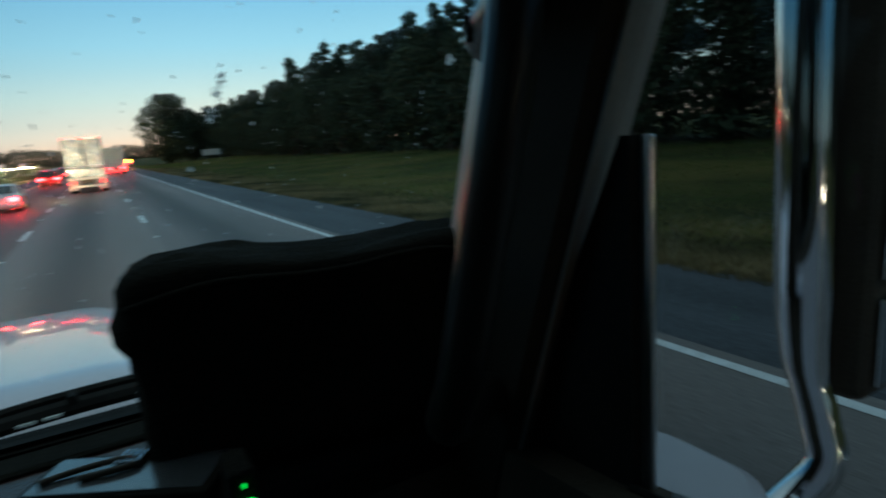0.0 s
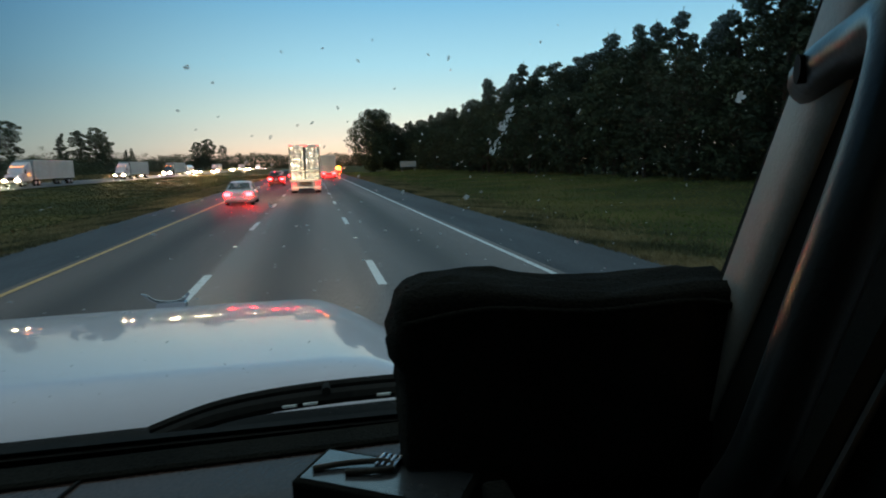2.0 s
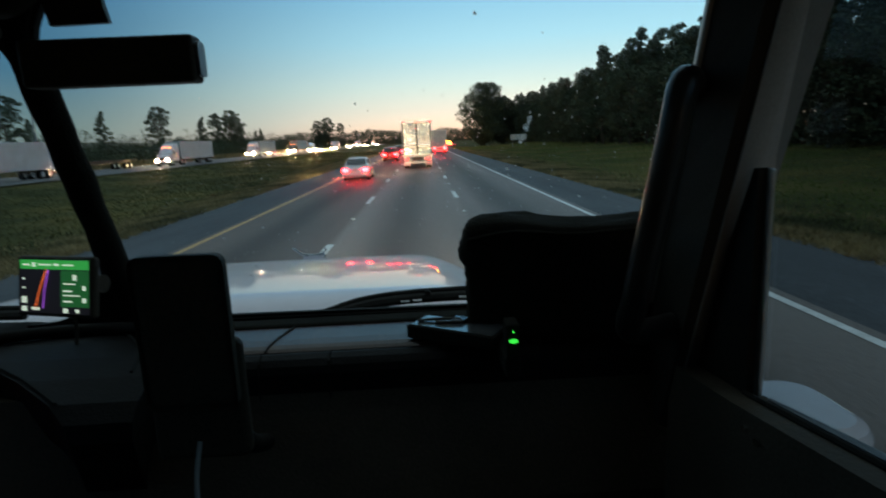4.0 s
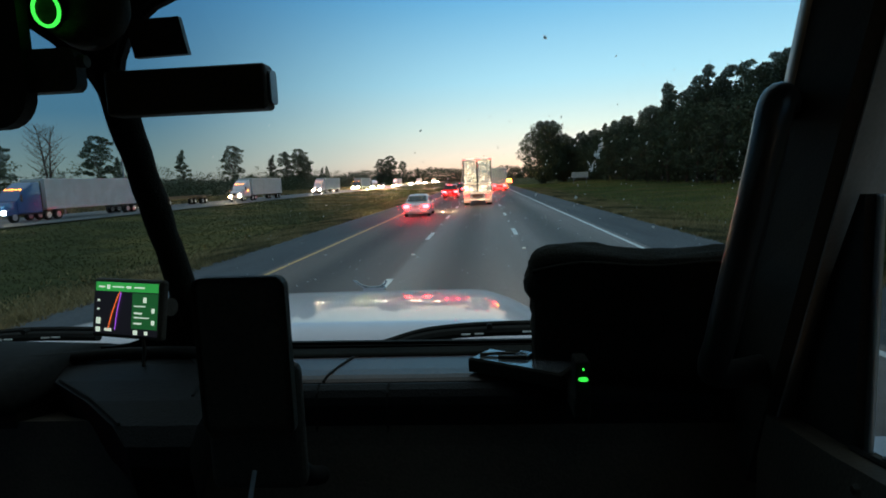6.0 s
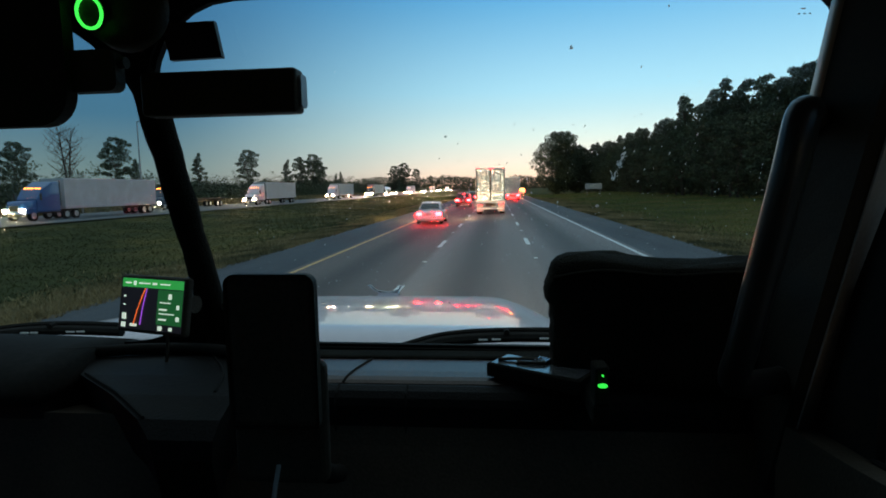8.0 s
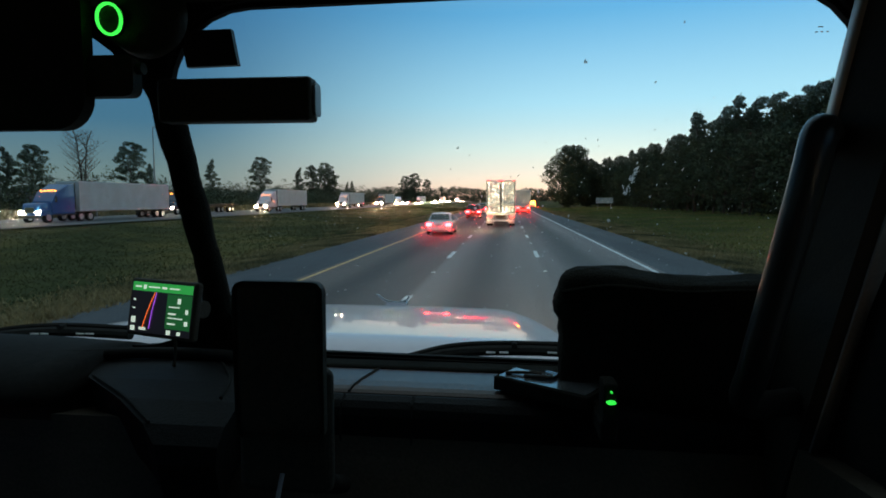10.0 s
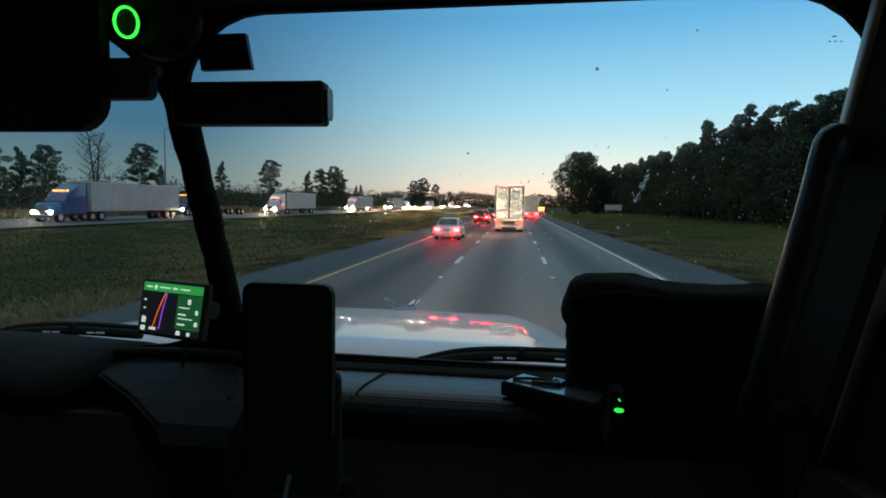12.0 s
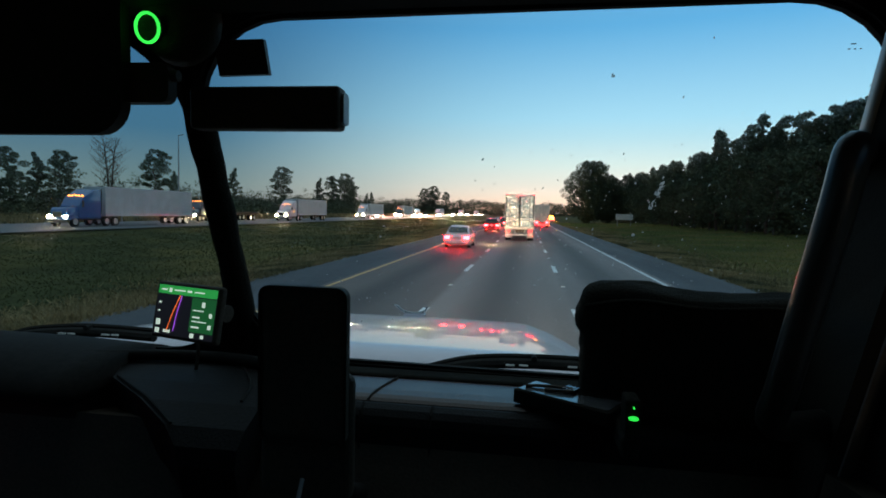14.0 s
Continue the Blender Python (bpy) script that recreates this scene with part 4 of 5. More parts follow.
for k in range(4):
    part("key", box(0.066 + 0.006 * k, 0.070 + 0.006 * k, 0.040, 0.062, 0.0235, 0.0295, 0.001), DARK_CHROME, pad, "small bright key")
pad.matrix_basis = pose(0.543, 1.512, 2.088, 0, 0, -32)

beacon_box = thing("radio_unit", "small black unit with a glowing green light below the dash edge", "electronic unit")
part("case", box(-0.010, 0.010, 0.0, 0.04, -0.03, 0.024, 0.004, 3), CLOTH, beacon_box, "black case")
part("green_light", turned(cyl(0.0045, 0.004, (0.0, -0.002, 0.0), "y", 14), Matrix.Diagonal((1.45, 1, 0.6, 1))), GREEN_LED, beacon_box, "bright green light")
part("green_light", cyl(0.0013, 0.004, (0.0, -0.002, 0.014), "y", 10), GREEN_LED, beacon_box, "tiny green light")
beacon_box.matrix_basis = pose(0.703, 1.358, 2.129)
part("bracket", box(-0.012, 0.012, 0.006, 0.115, -0.062, -0.028, 0.006), CLOTH, beacon_box, "black bracket")

# Fittings at the top of the windshield.
visor = thing("sun_visor", "black folded sun visor below the headliner", "sun visor")
part("panel", prism(rounded(-0.92, -0.008, 2.492, 2.80, 0.045), "y", 1.325, 1.345), SOFT_BLACK, visor, "black padded panel")
part("hinge", prism(rounded(-0.05, 0.056, 2.537, 2.592, 0.012), "y", 1.335, 1.355), BLACK, visor, "black hinge block")
part("hinge_knob", cyl(0.008, 0.02, (0.056, 1.345, 2.575), "x", 10), BLACK, visor, "round hinge knob")
fan = thing("cab_fan", "round black cab fan with a glowing green ring", "fan")
part("housing", loft([[(0.055 + r * math.cos(a), y, 2.655 + r * math.sin(a)) for a in [2 * math.pi * k / 24 for k in range(24)]] for y, r in ((1.342, 0.03), (1.348, 0.055), (1.375, 0.06), (1.40, 0.045))]), BLACK, fan, "round black housing", smooth=True)
bm = bmesh.new()
rings = []
for k in range(33):
    a = 2 * math.pi * k / 32
    u, v = math.cos(a), math.sin(a)
    rings.append([(0.026 + (0.0172 + 0.002 * math.cos(b)) * u * 0.95 - (0.0207 + 0.002 * math.cos(b)) * v * 0.31, 1.334 + 0.0028 * math.sin(b), 2.639 + (0.0207 + 0.002 * math.cos(b)) * v * 0.95 + (0.0172 + 0.002 * math.cos(b)) * u * 0.31) for b in [2 * math.pi * q / 8 for q in range(8)]])
part("ring_light", loft(rings, caps=False), GREEN_RING, fan, "glowing green ring", smooth=True)
part("hub", cyl(0.021, 0.014, (0.026, 1.342, 2.639), "y", 24), BLACK, fan, "dark hub")
tag = thing("toll_tag", "smoked brown toll tag stuck to the windshield", "toll tag")
part("plate", loft([[W(x, z, o) for x, z in ((0.065, 2.651), (0.148, 2.651), (0.148, 2.603), (0.063, 2.602))] for o in (-0.008, 0.002)]), BROWN_TAG, tag)
part("pad", box(0.085, 0.12, 1.455, 1.478, 2.62, 2.64), BLACK, tag, "black adhesive pad")
dashcam = thing("dash_camera", "long black camera bar mounted on the windshield", "dash camera")
part("body", box(0.03, 0.272, 1.425, 1.462, 2.514, 2.579, 0.006, 3), BLACK, dashcam, "black body")
part("end_cap", prism(rounded(-0.012, 0.014, -0.024, 0.024, 0.008), "x", 0.2722, 0.277), STEEL, dashcam, "silver end bracket").location = (0, 1.446, 2.546)
part("mount", box(0.10, 0.16, 1.46, 1.487, 2.54, 2.565), BLACK, dashcam, "black mount")

# Specks, scratches and insects on the windshield.
verts, faces = [], []
srnd = random.Random(21)


def speck(x, z, s, a0, stretch):
    base = len(verts)
    for k in range(6):
        a = 2 * math.pi * k / 6
        rr = s * srnd.uniform(0.5, 1.2)
        u, v = rr * math.cos(a) * stretch, rr * math.sin(a)
        verts.append(W(x + u * math.cos(a0) - v * math.sin(a0), z + u * math.sin(a0) + v * math.cos(a0), 0.0105))
    faces.append(tuple(range(base, base + 6)))


for i in range(28):
    speck(srnd.uniform(0.1, 0.95), srnd.uniform(2.14, 2.66), srnd.uniform(0.0003, 0.0007) * (2.0 if srnd.random() < 0.05 else 1), srnd.uniform(0, 6.28), srnd.uniform(1, 3))
for i in range(130):
    speck(min(0.97, srnd.gauss(0.72, 0.16)), min(2.6, srnd.gauss(2.40, 0.06)), srnd.uniform(0.0004, 0.0011), srnd.uniform(0.6, 1.9), srnd.uniform(1, 3))
for i in range(240):
    speck(srnd.uniform(0.12, 0.98), srnd.uniform(2.16, 2.40), srnd.uniform(0.00025, 0.0007) * (1.8 if srnd.random() < 0.12 else 1), srnd.uniform(-0.9, 0.9), srnd.uniform(1, 3))
for i in range(46):
    q = srnd.random()
    speck(0.748 + 0.016 * q + srnd.gauss(0, 0.0025), 2.405 + 0.045 * q + srnd.gauss(0, 0.002), srnd.uniform(0.0006, 0.0014), 1.1 + srnd.gauss(0, 0.2), 2.5)
for x, z, s in ((0.998, 2.459, 0.004), (0.727, 2.365, 0.0026), (0.509, 2.383, 0.0018), (0.672, 2.596, 0.0022), (0.483, 2.48, 0.0014)):
    for i in range(5):
        speck(x + srnd.gauss(0, s * 0.5), z + srnd.gauss(0, s * 0.5), s * 0.6, srnd.uniform(0, 6.28), 1.8)
me = bpy.data.meshes.new("windshield_specks")
me.from_pydata(verts, [], faces)
dirt = mat("dried_bug_specks", (0.6, 0.57, 0.53), 0.9, var=0.4, scale=30, fine=200)
dn, dl = dirt.node_tree.nodes, dirt.node_tree.links
thin, blend = dn.new("ShaderNodeBsdfTranslucent"), dn.new("ShaderNodeMixShader")
thin.inputs[0].default_value = (0.75, 0.73, 0.7, 1)
blend.inputs[0].default_value = 0.75
dl.new(dn["Principled BSDF"].outputs[0], blend.inputs[1])
dl.new(thin.outputs[0], blend.inputs[2])
dl.new(blend.outputs[0], dn["Material Output"].inputs[0])
me.materials.append(dirt)
specks = tagged(new("windshield_specks", me), "pale dirt specks and dried insects on the windshield", "dirt", kind="stuff")

mark = thing("glass_mark", "small grey printed mark in the windshield corner", "glass mark")
for k, (dx, w, dz) in enumerate(((-0.007, 0.006, 0.0), (0.0, 0.006, 0.0), (0.007, 0.005, 0.0), (-0.003, 0.012, 0.006))):
    x0, y0, z0 = W(0.978 + dx, 2.622 + dz, 0.006)
    part("print_bar", box(x0 - w / 4, x0 + w / 4, y0, y0 + 0.0006, z0, z0 + 0.0014), dirt, mark)


# ---- vehicles ----
def wheels(ob, xs, ys, r, w):
    for y in ys:
        for x in xs:
            wh = part("wheel", cyl(r, w, (x, y, r), "x", 20), RUBBER, ob, "black tyre")
            part("rim", cyl(r * 0.6, w + 0.02, (x, y, r), "x", 14), ALUMINIUM, wh, "metal rim")


def section(half, z0, z1, y, top, r=0.12):
    """A rounded car cross-section: sides lean in from half to half * top."""
    return [(-half * 0.94, y, z0), (-half, y, z0 + r), (-half, y, z0 + (z1 - z0) * 0.6), (-half * top - 0.02, y, z1 - r * 0.5), (-half * top + 0.08, y, z1),
            (half * top - 0.08, y, z1), (half * top + 0.02, y, z1 - r * 0.5), (half, y, z0 + (z1 - z0) * 0.6), (half, y, z0 + r), (half * 0.94, y, z0)]


def car(name, label, paint, at, rz=0, kind="sedan", heads=HEAD, tails=TAIL, group=""):
    """A passenger vehicle; its front is +y, its base at the ground."""
    ob = thing(name, label, "car" if kind != "pickup" else "pickup truck", at, rz, group)
    L, H, w = {"sedan": (4.5, 1.45, 0.88), "suv": (4.7, 1.75, 0.93), "pickup": (5.5, 1.82, 0.97)}[kind]
    belt = {"sedan": 0.93, "suv": 1.08, "pickup": 1.12}[kind]
    e = L / 2
    body = [section(w * 0.86, 0.36, belt - 0.22, -e, 0.97), section(w * 0.97, 0.24, belt - 0.04, -e + 0.12, 0.97), section(w, 0.2, belt, -e + 0.6, 0.96), section(w, 0.2, belt, 0.4, 0.96),
            section(w, 0.2, belt - 0.04, e - 1.2, 0.95), section(w * 0.97, 0.22, belt - 0.18, e - 0.3, 0.94), section(w * 0.85, 0.3, belt - 0.3, e, 0.94)]
    part("body", loft(body), paint, ob, smooth=True)
    roofs = {"sedan": ((-e + 0.55, belt - 0.02, 0.93), (-e + 1.35, H - 0.03, 0.74), (-0.4, H, 0.74), (0.2, H - 0.03, 0.74), (e - 1.15, belt - 0.06, 0.93)),
             "suv": ((-e + 0.12, belt - 0.02, 0.95), (-e + 0.45, H - 0.04, 0.80), (-0.6, H, 0.80), (0.35, H - 0.04, 0.80), (e - 1.2, belt - 0.06, 0.93)),
             "pickup": ((-0.5, belt - 0.02, 0.92), (-0.35, H - 0.03, 0.80), (0.2, H, 0.80), (0.7, H - 0.03, 0.80), (e - 1.45, belt - 0.06, 0.92))}[kind]
    cabin = []
    for (y0, z0, t0), (y1, z1, t1) in zip(roofs, roofs[1:]):
        for k in range(4):
            q = k / 4
            rise = 0.035 * math.sin(math.pi * q) if max(z0, z1) > belt + 0.1 else 0
            y, z, t = y0 + (y1 - y0) * q, z0 + (z1 - z0) * q + rise, t0 + (t1 - t0) * q
            r = min(0.10, max(0.0, z - belt))
            cabin.append([(-w * 0.93, y, belt - 0.06), (-w * t - 0.01, y, z - r), (-w * t + 0.4 * r, y, z - 0.3 * r), (-w * t + 1.3 * r, y, z), (0, y, z + 0.25 * r),
                          (w * t - 1.3 * r, y, z), (w * t - 0.4 * r, y, z - 0.3 * r), (w * t + 0.01, y, z - r), (w * 0.93, y, belt - 0.06)])
    part("cabin", loft(cabin), paint, ob, smooth=True)
    (ya, za, ta), (yb, zb, tb) = roofs[0], roofs[1]
    for nm, (ya, za, ta), (yb, zb, tb), sgn in (("rear_window", roofs[0], roofs[1], -1), ("windshield", roofs[4], roofs[3], 1)):
        bm = bmesh.new()
        pts = []
        for f, q in ((0.16, 0.92), (0.90, 0.94)):
            y, z, t = ya + (yb - ya) * f, za + (zb - za) * f, ta + (tb - ta) * f
            pts.append((w * t * q * (0.92 if f < 0.5 else 0.93), y + sgn * 0.05, z + 0.03))
        (xa, y0, z0), (xb, y1, z1) = pts
        bm.faces.new([bm.verts.new(p) for p in ((-xa, y0, z0), (xa, y0, z0), (xb, y1, z1), (-xb, y1, z1))])
        part(nm, bm, CAR_GLASS, ob, "dark glass")
    for s in (-1, 1):
        for y0, y1, y2, y3 in ((roofs[0][0] + 0.42, roofs[1][0] + 0.12, -0.12, -0.12), (-0.02, -0.02, roofs[3][0] - 0.02, roofs[4][0] - 0.4)):
            if y1 > y2 - 0.1:
                continue
            bm = bmesh.new()
            bm.faces.new([bm.verts.new((s * (w * (0.93 - 0.93 * 0.2 * (z - belt) / (H - belt)) + 0.012), y, z)) for y, z in ((y0, belt + 0.02), (y1, H - 0.1), (y2, H - 0.1), (y3, belt + 0.02))])
            part("side_window", bm, CAR_GLASS, ob, "dark glass")
        part("tail_lamp", box(min(s * w * 0.52, s * w * 0.96), max(s * w * 0.52, s * w * 0.96), -e - 0.03, -e + 0.2, belt - 0.33, belt - 0.12, 0.04), tails, ob, "glowing red tail lamp")
        part("headlamp", box(min(s * w * 0.5, s * w * 0.86), max(s * w * 0.5, s * w * 0.86), e - 0.16, e + 0.03, 0.52, 0.74, 0.03), heads, ob, "lit headlamp")
        part("door_mirror", box(min(s * w, s * (w + 0.18)), max(s * w, s * (w + 0.18)), 0.62, 0.72, belt, belt + 0.14, 0.03), paint, ob)
    part("rear_bumper", box(-w * 0.9, w * 0.9, -e - 0.06, -e + 0.15, 0.32, 0.56, 0.05), paint, ob)
    part("number_plate", box(-0.16, 0.16, -e - 0.035, -e - 0.02, belt - 0.30, belt - 0.16), PAPER, ob, "pale blank plate")
    part("high_brake_lamp", box(-0.17, 0.17, roofs[1][0] - 0.05, roofs[1][0] - 0.01, H - 0.15, H - 0.07), tails, ob, "lit high brake lamp")
    if kind == "pickup":
        part("cargo_bed", box(-w * 0.82, w * 0.82, -e + 0.1, -0.52, belt - 0.02, belt + 0.008), BLACK, ob, "dark cargo bed")
    wheels(ob, (-w + 0.12, w - 0.12), (-e + 0.85, e - 0.9), 0.33 if kind == "sedan" else 0.38, 0.22)
    return ob


def trailer_box(ob, y0, y1, panel, w=1.29, z0=1.05, z1=4.1, rear_lit=True):
    b = part("trailer_box", box(-w, w, y0, y1, z0, z1, 0.03), panel, ob, "white trailer box")
    part("roof_rail", box(-w - 0.01, w + 0.01, y0 - 0.01, y1 + 0.01, z1 - 0.10, z1 + 0.02, 0.01), ALUMINIUM, ob, "aluminium top rail")
    part("floor_rail", box(-w - 0.01, w + 0.01, y0 - 0.01, y1 + 0.01, z0 - 0.02, z0 + 0.14, 0.01), ALUMINIUM, ob, "aluminium bottom rail")
    part("landing_gear", merge(box(-0.9, -0.78, y1 - 3.0, y1 - 2.85, 0.35, z0), box(0.78, 0.9, y1 - 3.0, y1 - 2.85, 0.35, z0)), STEEL, ob, "folded landing legs")
    part("underframe", box(-0.55, 0.55, y0 + 0.3, y0 + 4.2, 0.72, z0), BLACK, ob, "dark trailer underframe")
    wheels(ob, (-1.0, 1.0), (y0 + 1.3, y0 + 2.6), 0.5, 0.5)
    part("axle", merge(cyl(0.07, 2.0, (0, y0 + 1.3, 0.5), "x", 8), cyl(0.07, 2.0, (0, y0 + 2.6, 0.5), "x", 8)), STEEL, ob, "steel axle")
    return b


def semi(name, label, paint, at, rz=180, kind="van", group="oncoming trucks", roof=True, heads=HEAD):
    """A tractor with a trailer; its front is +y at 0, its tail behind."""
    ob = thing(name, label, "truck", at, rz, group)
    part("hood", loft([section(0.72, 0.75, 1.55, 0.0, 0.93), section(0.9, 0.7, 1.85, -0.25, 0.93), section(1.0, 0.7, 2.0, -1.7, 0.95)]), paint, ob, smooth=True)
    part("cab", loft([section(1.05, 0.8, 2.05, -1.55, 0.97), section(1.1, 0.8, 2.95, -2.15, 0.93), section(1.15, 0.8, 3.2, -2.6, 0.93), section(1.2, 0.8, 3.75 if roof else 3.2, -3.6, 0.9), section(1.2, 0.8, 3.8 if roof else 3.2, -4.3, 0.9)]), paint, ob)
    bm = bmesh.new()
    bm.faces.new([bm.verts.new(p) for p in ((-0.92, -1.60, 2.10), (0.92, -1.60, 2.10), (0.88, -2.12, 2.86), (-0.88, -2.12, 2.86))])
    part("windshield", bm, CAR_GLASS, ob, "dark glass")
    part("grille", box(-0.5, 0.5, -0.02, 0.03, 0.95, 1.5, 0.02), CHROME, ob, "chrome grille")
    part("bumper", box(-1.15, 1.15, -0.25, 0.08, 0.38, 0.74, 0.05), CHROME, ob, "chrome bumper")
    for s in (-1, 1):
        part("headlamp", box(s * 0.92 - 0.2, s * 0.92 + 0.2, -0.12, 0.06, 0.84, 1.12, 0.04), heads, ob, "lit headlamp")
        part("fender", loft([section(0.16, 0.7, 1.1, 0.0, 0.9), section(0.2, 0.7, 1.3, -0.5, 0.9), section(0.2, 0.7, 1.2, -1.3, 0.9)]), paint, ob).location = (s * 0.98, 0, 0)
        part("side_mirror", box(s * 1.38 - 0.1, s * 1.38 + 0.1, -1.75, -1.68, 1.95, 2.6, 0.02), BLACK, ob, "dark side mirror")
        part("mirror_bracket", tube([(s * 1.05, -1.75, 2.3), (s * 1.30, -1.72, 2.3)], 0.02, 6), CHROME, ob, "chrome bracket")
        part("exhaust_stack", cyl(0.09, 2.6, (s * 1.12, -4.45, 2.6), "z", 12), CHROME, ob, "chrome exhaust stack")
    for k in range(5):
        part("marker_lamp", box(-0.75 + 0.375 * k - 0.05, -0.75 + 0.375 * k + 0.05, -2.42, -2.30, 3.08, 3.14, 0.01), AMBER_DIM, ob, "lit amber marker lamp")
    part("frame_rails", box(-0.42, 0.42, -7.2, -0.4, 0.62, 0.95), BLACK, ob, "dark frame rails")
    wheels(ob, (-1.0, 1.0), (-0.95, -5.2, -6.5), 0.5, 0.34)
    if kind == "van":
        trailer_box(ob, -20.5, -4.9, TRAILER_WHITE)
    elif kind == "flat":
        part("flat_deck", box(-1.29, 1.29, -20, -5.0, 1.3, 1.48, 0.02), BARK, ob, "empty flat deck")
        part("deck_beam", box(-0.5, 0.5, -19.5, -5.2, 0.95, 1.3), BLACK, ob, "dark deck beams")
        part("headboard", box(-1.2, 1.2, -5.15, -5.05, 1.48, 2.4), ALUMINIUM, ob, "aluminium headboard")
        wheels(ob, (-1.0, 1.0), (-18.0, -16.7), 0.5, 0.5)
        part("rear_marker", box(-1.25, 1.25, -20.03, -19.99, 1.33, 1.45), TAIL_DIM, ob, "red rear marker")
    elif kind == "tank":
        part("tank", loft([[(r * 1.05 * math.cos(a), y, 2.35 + r * math.sin(a)) for a in [2 * math.pi * k / 24 for k in range(24)]] for y, r in ((-5.0, 0.55), (-5.2, 0.95), (-5.5, 1.1), (-17.0, 1.1), (-17.3, 0.95), (-17.5, 0.55))]), ALUMINIUM, ob, "polished tank", smooth=True)
        part("tank_frame", box(-0.6, 0.6, -17.2, -5.2, 0.8, 1.35), BLACK, ob, "dark tank frame")
        wheels(ob, (-1.0, 1.0), (-16.2, -14.9), 0.5, 0.5)
    return ob


# The trailer ahead in the same lane.
ahead = thing("semi_trailer", "white semi trailer with bright rear doors and red lamps", "trailer", (-0.05, 51.5, 0))
trailer_box(ahead, 0.0, 15.5, TRAILER_WHITE)
for s in (-1, 1):
    d = part("rear_door", box(min(s * 0.06, s * 1.18), max(s * 0.06, s * 1.18), -0.06, -0.012, 1.2, 3.96, 0.012), DOOR_STEEL, ahead, "polished rear door")
    for q in (0.25, 0.72):
        part("lock_rod", cyl(0.022, 2.72, (s * (0.03 + 1.17 * q), -0.085, 2.59), "z", 8), STEEL, d, "steel lock rod")
    for z in (1.45, 2.2, 2.95, 3.7):
        part("hinge", box(min(s * 1.05, s * 1.27), max(s * 1.05, s * 1.27), -0.085, -0.05, z - 0.03, z + 0.03), STEEL, d, "steel hinge")
    part("reflective_strip", box(min(s * 0.08, s * 1.15), max(s * 0.08, s * 1.15), -0.066, -0.062, 1.86, 1.98), REFLECTOR, d, "bright reflective strip")
    part("corner_tape", box(min(s * 0.95, s * 1.24), max(s * 0.95, s * 1.24), -0.03, -0.013, 4.0, 4.06), REFLECTOR, ahead, "bright reflective tape")
    part("tail_lamp", box(s * 0.98 - 0.12, s * 0.98 + 0.12, -0.12, -0.02, 0.78, 0.88, 0.02), TAIL_DIM, ahead, "glowing red tail lamp")
    part("mud_flap", box(s * 0.95 - 0.3, s * 0.95 + 0.3, 0.55, 0.57, 0.25, 1.0), PAPER, ahead, "pale mud flap")
    part("guard_post", box(s * 0.5 - 0.05, s * 0.5 + 0.05, -0.02, 0.08, 0.5, 1.05), STEEL, ahead, "steel guard post")
    part("top_lamp", box(s * 1.12 - 0.06, s * 1.12 + 0.06, -0.035, -0.012, 4.06, 4.11), TAIL_DIM, ahead, "red corner lamp")
part("under_ride_guard", box(-1.2, 1.2, -0.08, 0.02, 0.46, 0.60, 0.01), REFLECTOR, ahead, "striped reflective guard bar")
part("rear_sill", box(-1.28, 1.28, -0.09, -0.012, 1.02, 1.18, 0.01), REFLECTOR, ahead, "bright reflective sill")
part("door_gap", box(-0.055, 0.055, -0.035, -0.012, 1.2, 3.97), RUBBER, ahead, "dark gap between the doors")
for s in (-1, 1):
    part("door_edge", box(s * 1.215 - 0.03, s * 1.215 + 0.03, -0.03, -0.012, 1.2, 3.97), RUBBER, ahead, "dark door seal")
part("centre_lamps", box(-0.2, 0.2, -0.035, -0.012, 4.03, 4.09), TAIL_DIM, ahead, "three red centre lamps")

second = thing("semi_trailer", "grey semi trailer with red tail lamps further ahead", "trailer", (3.3, 104, 0))
trailer_box(second, 0.0, 15.5, SIGN_BACK)
for s in (-1, 1):
    part("rear_door", box(min(s * 0.03, s * 1.20), max(s * 0.03, s * 1.20), -0.06, -0.012, 1.2, 3.98, 0.012), SIGN_BACK, second, "grey rear door")
    part("tail_lamp", box(s * 0.9 - 0.25, s * 0.9 + 0.25, -0.12, -0.02, 0.78, 0.98, 0.02), TAIL, second, "glowing red tail lamp")
# The bar is no lamp; its glow stands in for lit red tape.
part("under_ride_guard", box(-1.2, 1.2, -0.08, 0.02, 0.46, 0.60, 0.01), TAIL_DIM, second, "red guard bar made to glow like lit reflective tape")

car("sedan", "silver sedan with glowing red brake lamps in the fast lane", SILVER_PAINT, (-4.0, 40.5, 0), 0, "sedan")
car("suv", "dark red car with lit tail lamps further ahead", RED_PAINT, (-3.7, 74, 0), 0, "suv", group="traffic ahead")
for x, y, k, p in ((-3.6, 96, "suv", DARK_PAINT), (3.8, 135, "sedan", SILVER_PAINT), (-3.6, 125, "sedan", DARK_PAINT), (0.2, 120, "suv", RED_PAINT), (3.9, 165, "suv", DARK_PAINT), (-3.5, 170, "suv", SILVER_PAINT), (4.2, 205, "pickup", RED_PAINT)):
    car({"suv": "suv", "sedan": "sedan", "pickup": "pickup"}[k], "car with glowing red tail lamps in the queue ahead", p, (x, y, 0), 0, k, group="traffic ahead")

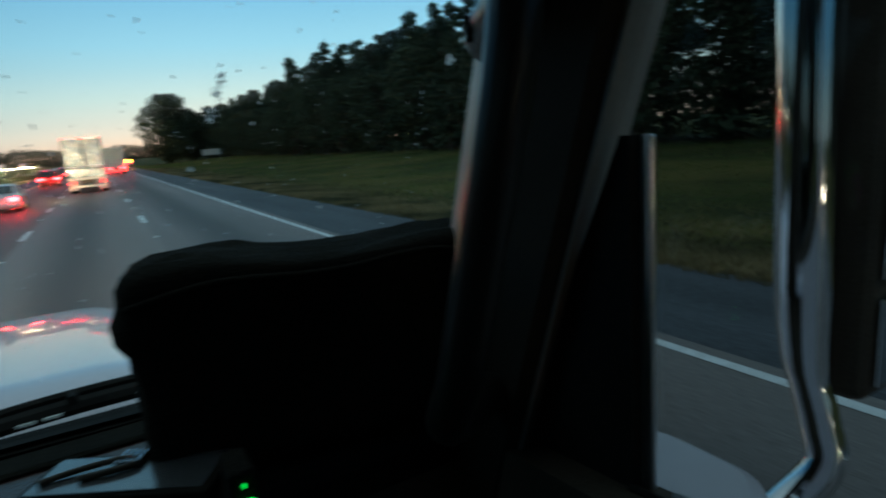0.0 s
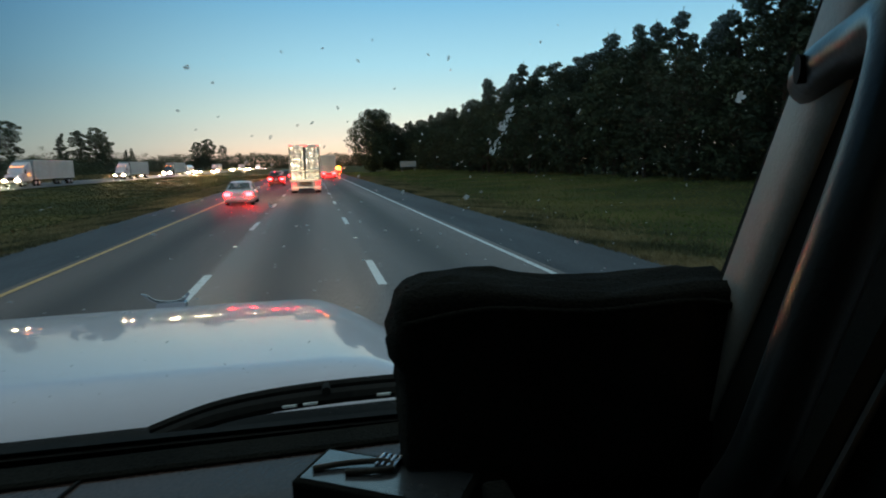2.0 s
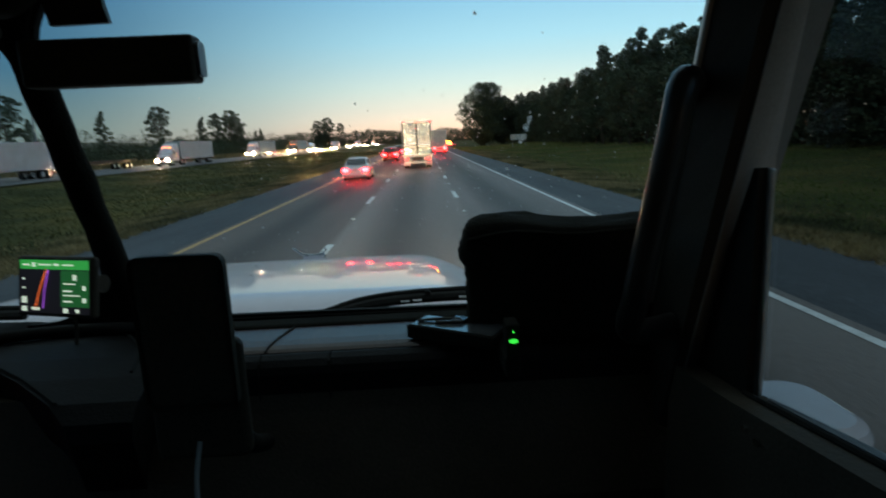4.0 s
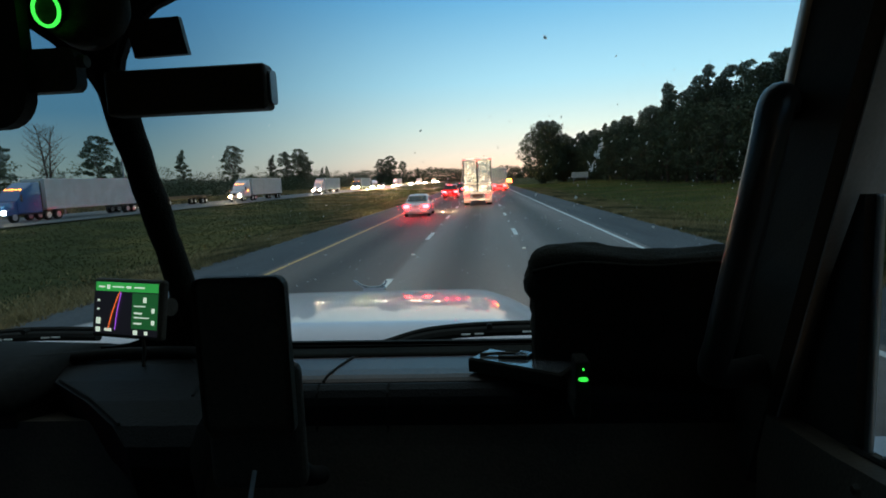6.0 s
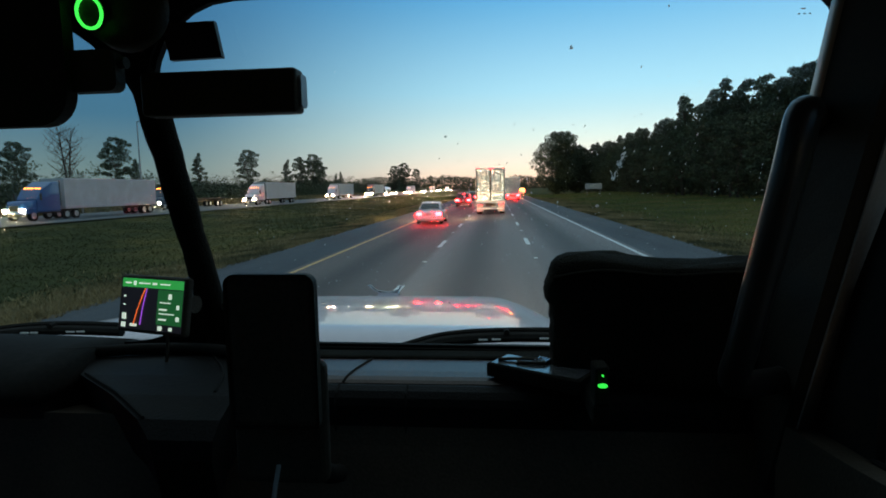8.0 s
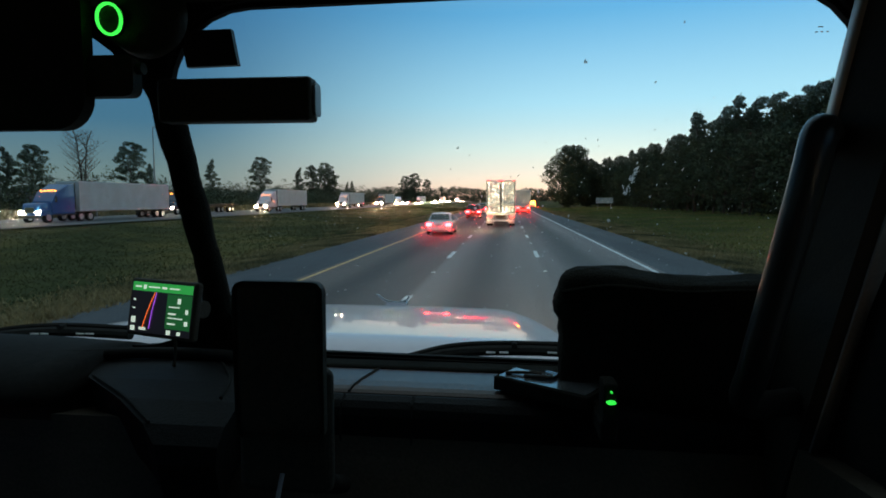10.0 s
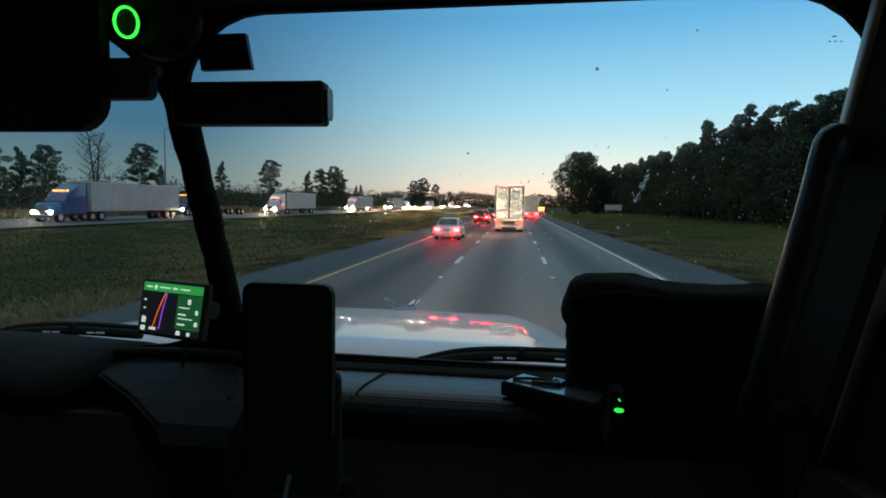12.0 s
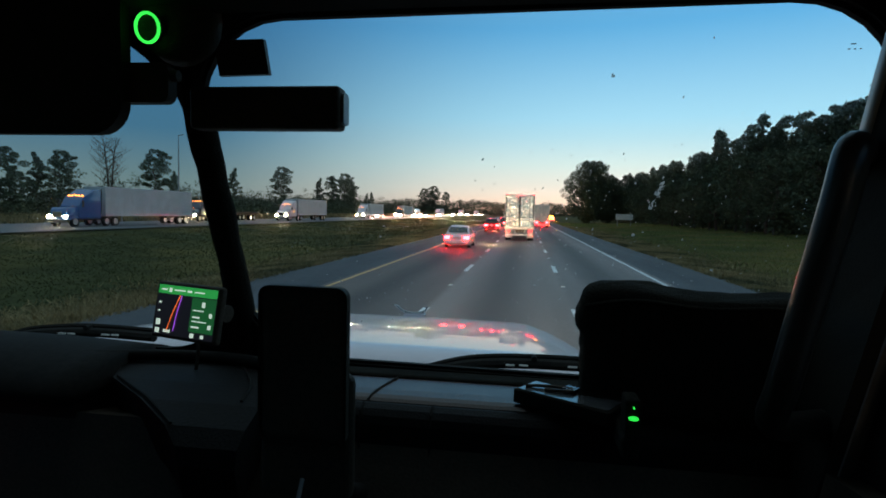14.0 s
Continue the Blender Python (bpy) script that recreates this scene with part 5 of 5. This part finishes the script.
# Oncoming traffic on the far carriageway.
semi("semi_truck", "blue semi truck with a white box trailer passing by", BLUE_PAINT, (-44.5, 50, 0.04), 180, "van", heads=LOW_BEAM)
semi("flatbed_truck", "dark flatbed semi truck with an empty deck coming on", DARK_PAINT, (-49, 79, 0.04), 180, "flat", roof=False, heads=LOW_BEAM)
semi("semi_truck", "white semi truck with a white box trailer coming on", WHITE_PAINT, (-44, 100, 0.04), 180, "van", heads=MID_BEAM)
hauler = semi("semi_truck", "white semi truck with a white box trailer coming on", WHITE_PAINT, (-44, 150, 0.04), 180, "van", heads=MID_BEAM)
car("pickup", "white pickup with bright headlamps coming on", WHITE_PAINT, (-48, 184, 0.04), 180, "pickup", group="oncoming cars")
semi("semi_truck", "dark semi truck with a white box trailer coming on", DARK_PAINT, (-44, 196, 0.04), 180, "van", roof=False)
semi("tank_truck", "red tractor with a polished tank trailer coming on", RED_PAINT, (-48, 236, 0.04), 180, "tank", roof=False)
coming = "car with bright headlamps coming on across the median"
models = [car(k, coming, p, (x, y, 0.04), 180, k, group="oncoming cars") for x, y, k, p in
          ((-44, 226, "suv", WHITE_PAINT), (-48.5, 268, "sedan", SILVER_PAINT), (-44, 250, "pickup", DARK_PAINT), (-44, 284, "suv", RED_PAINT))]
lane = random.Random(31)
for i, y in enumerate((292, 318, 350, 386, 428, 480, 545, 625, 720)):
    copy_thing(models[lane.randrange(4)], pose((-44, -48.5)[i % 2], y + lane.uniform(-5, 5), 0.04, 0, 0, 180))
for y in (336, 452, 590):
    copy_thing(hauler, pose(-52.2, y, 0.04, 0, 0, 180))

car("sedan", "dark sedan with lit headlamps following in the next lane", DARK_PAINT, (4.0, -22, 0), 0, "sedan", heads=LOW_BEAM)

# Work truck with amber lights on the far shoulder.
work = car("work_truck", "work truck with bright amber warning lights on the shoulder", WHITE_PAINT, (9.0, 200, -0.03), 0, "pickup", tails=TAIL)
part("warning_light", box(-0.7, 0.7, -2.6, -2.3, 1.1, 1.75, 0.05), AMBER, work, "bright amber warning light")

# Pole, sign and bare tree.
pole = thing("light_pole", "tall slender grey pole beside the far carriageway", "pole", (-56.5, 88, ground_z(-56.5)))
part("shaft", tube([(0, 0, -0.3), (0, 0, 7), (0, 0, 14.0)], [0.16, 0.12, 0.07], 8), STEEL, pole)
part("head", tube([(0, 0, 13.9), (0.9, 0, 14.1)], 0.06, 6), STEEL, pole, "short lamp arm")
sign = thing("road_sign", "small pale roadside sign board seen before the woods", "sign", (25, 150, ground_z(25)))
part("panel", box(-2.1, 2.1, -0.04, 0.0, 1.6, 3.0, 0.01), SIGN_BACK, sign, "pale blue-grey panel")
for x in (-1.6, 1.6):
    part("sign_post", box(x - 0.06, x + 0.06, 0.0, 0.1, -0.3, 3.2), STEEL, sign, "steel post")
bare = thing("bare_tree", "leafless grey tree with two stems beyond the far carriageway", "tree", (-73, 93, ground_z(-73) - 0.1))
brnd = random.Random(5)
bm = bmesh.new()
for lean, h in ((-0.9, 14.0), (0.8, 13.2)):
    stem = [Vector((lean * (0.25 + q) * q, 0.3 * lean * q, h * q)) for q in (0, 0.25, 0.5, 0.75, 1)]
    tube(stem, [0.26, 0.20, 0.15, 0.10, 0.04], 7, bm=bm)
    for i in range(26):
        q = 0.36 + 0.6 * i / 26
        k = min(3, int(q * 4))
        o = stem[k].lerp(stem[k + 1], q * 4 - k)
        a, r = i * 2.4 + lean, (3.4 - 3.0 * abs(q - 0.6)) * brnd.uniform(0.6, 1.1)
        tip = o + Vector((math.cos(a) * r, math.sin(a) * r, r * brnd.uniform(0.4, 1.0)))
        tube([o, o.lerp(tip, 0.5) + Vector((0, 0, -0.15)), tip], [0.07, 0.045, 0.015], 4, bm=bm)
        for f in (0.3, 0.45, 0.6, 0.75, 0.9):
            s0 = o.lerp(tip, f)
            tube([s0, s0 + Vector((brnd.uniform(-1.0, 1.0), brnd.uniform(-1.0, 1.0), brnd.uniform(0.3, 1.3)))], [0.03, 0.012], 3, bm=bm)
part("branches", bm, BARK, bare)
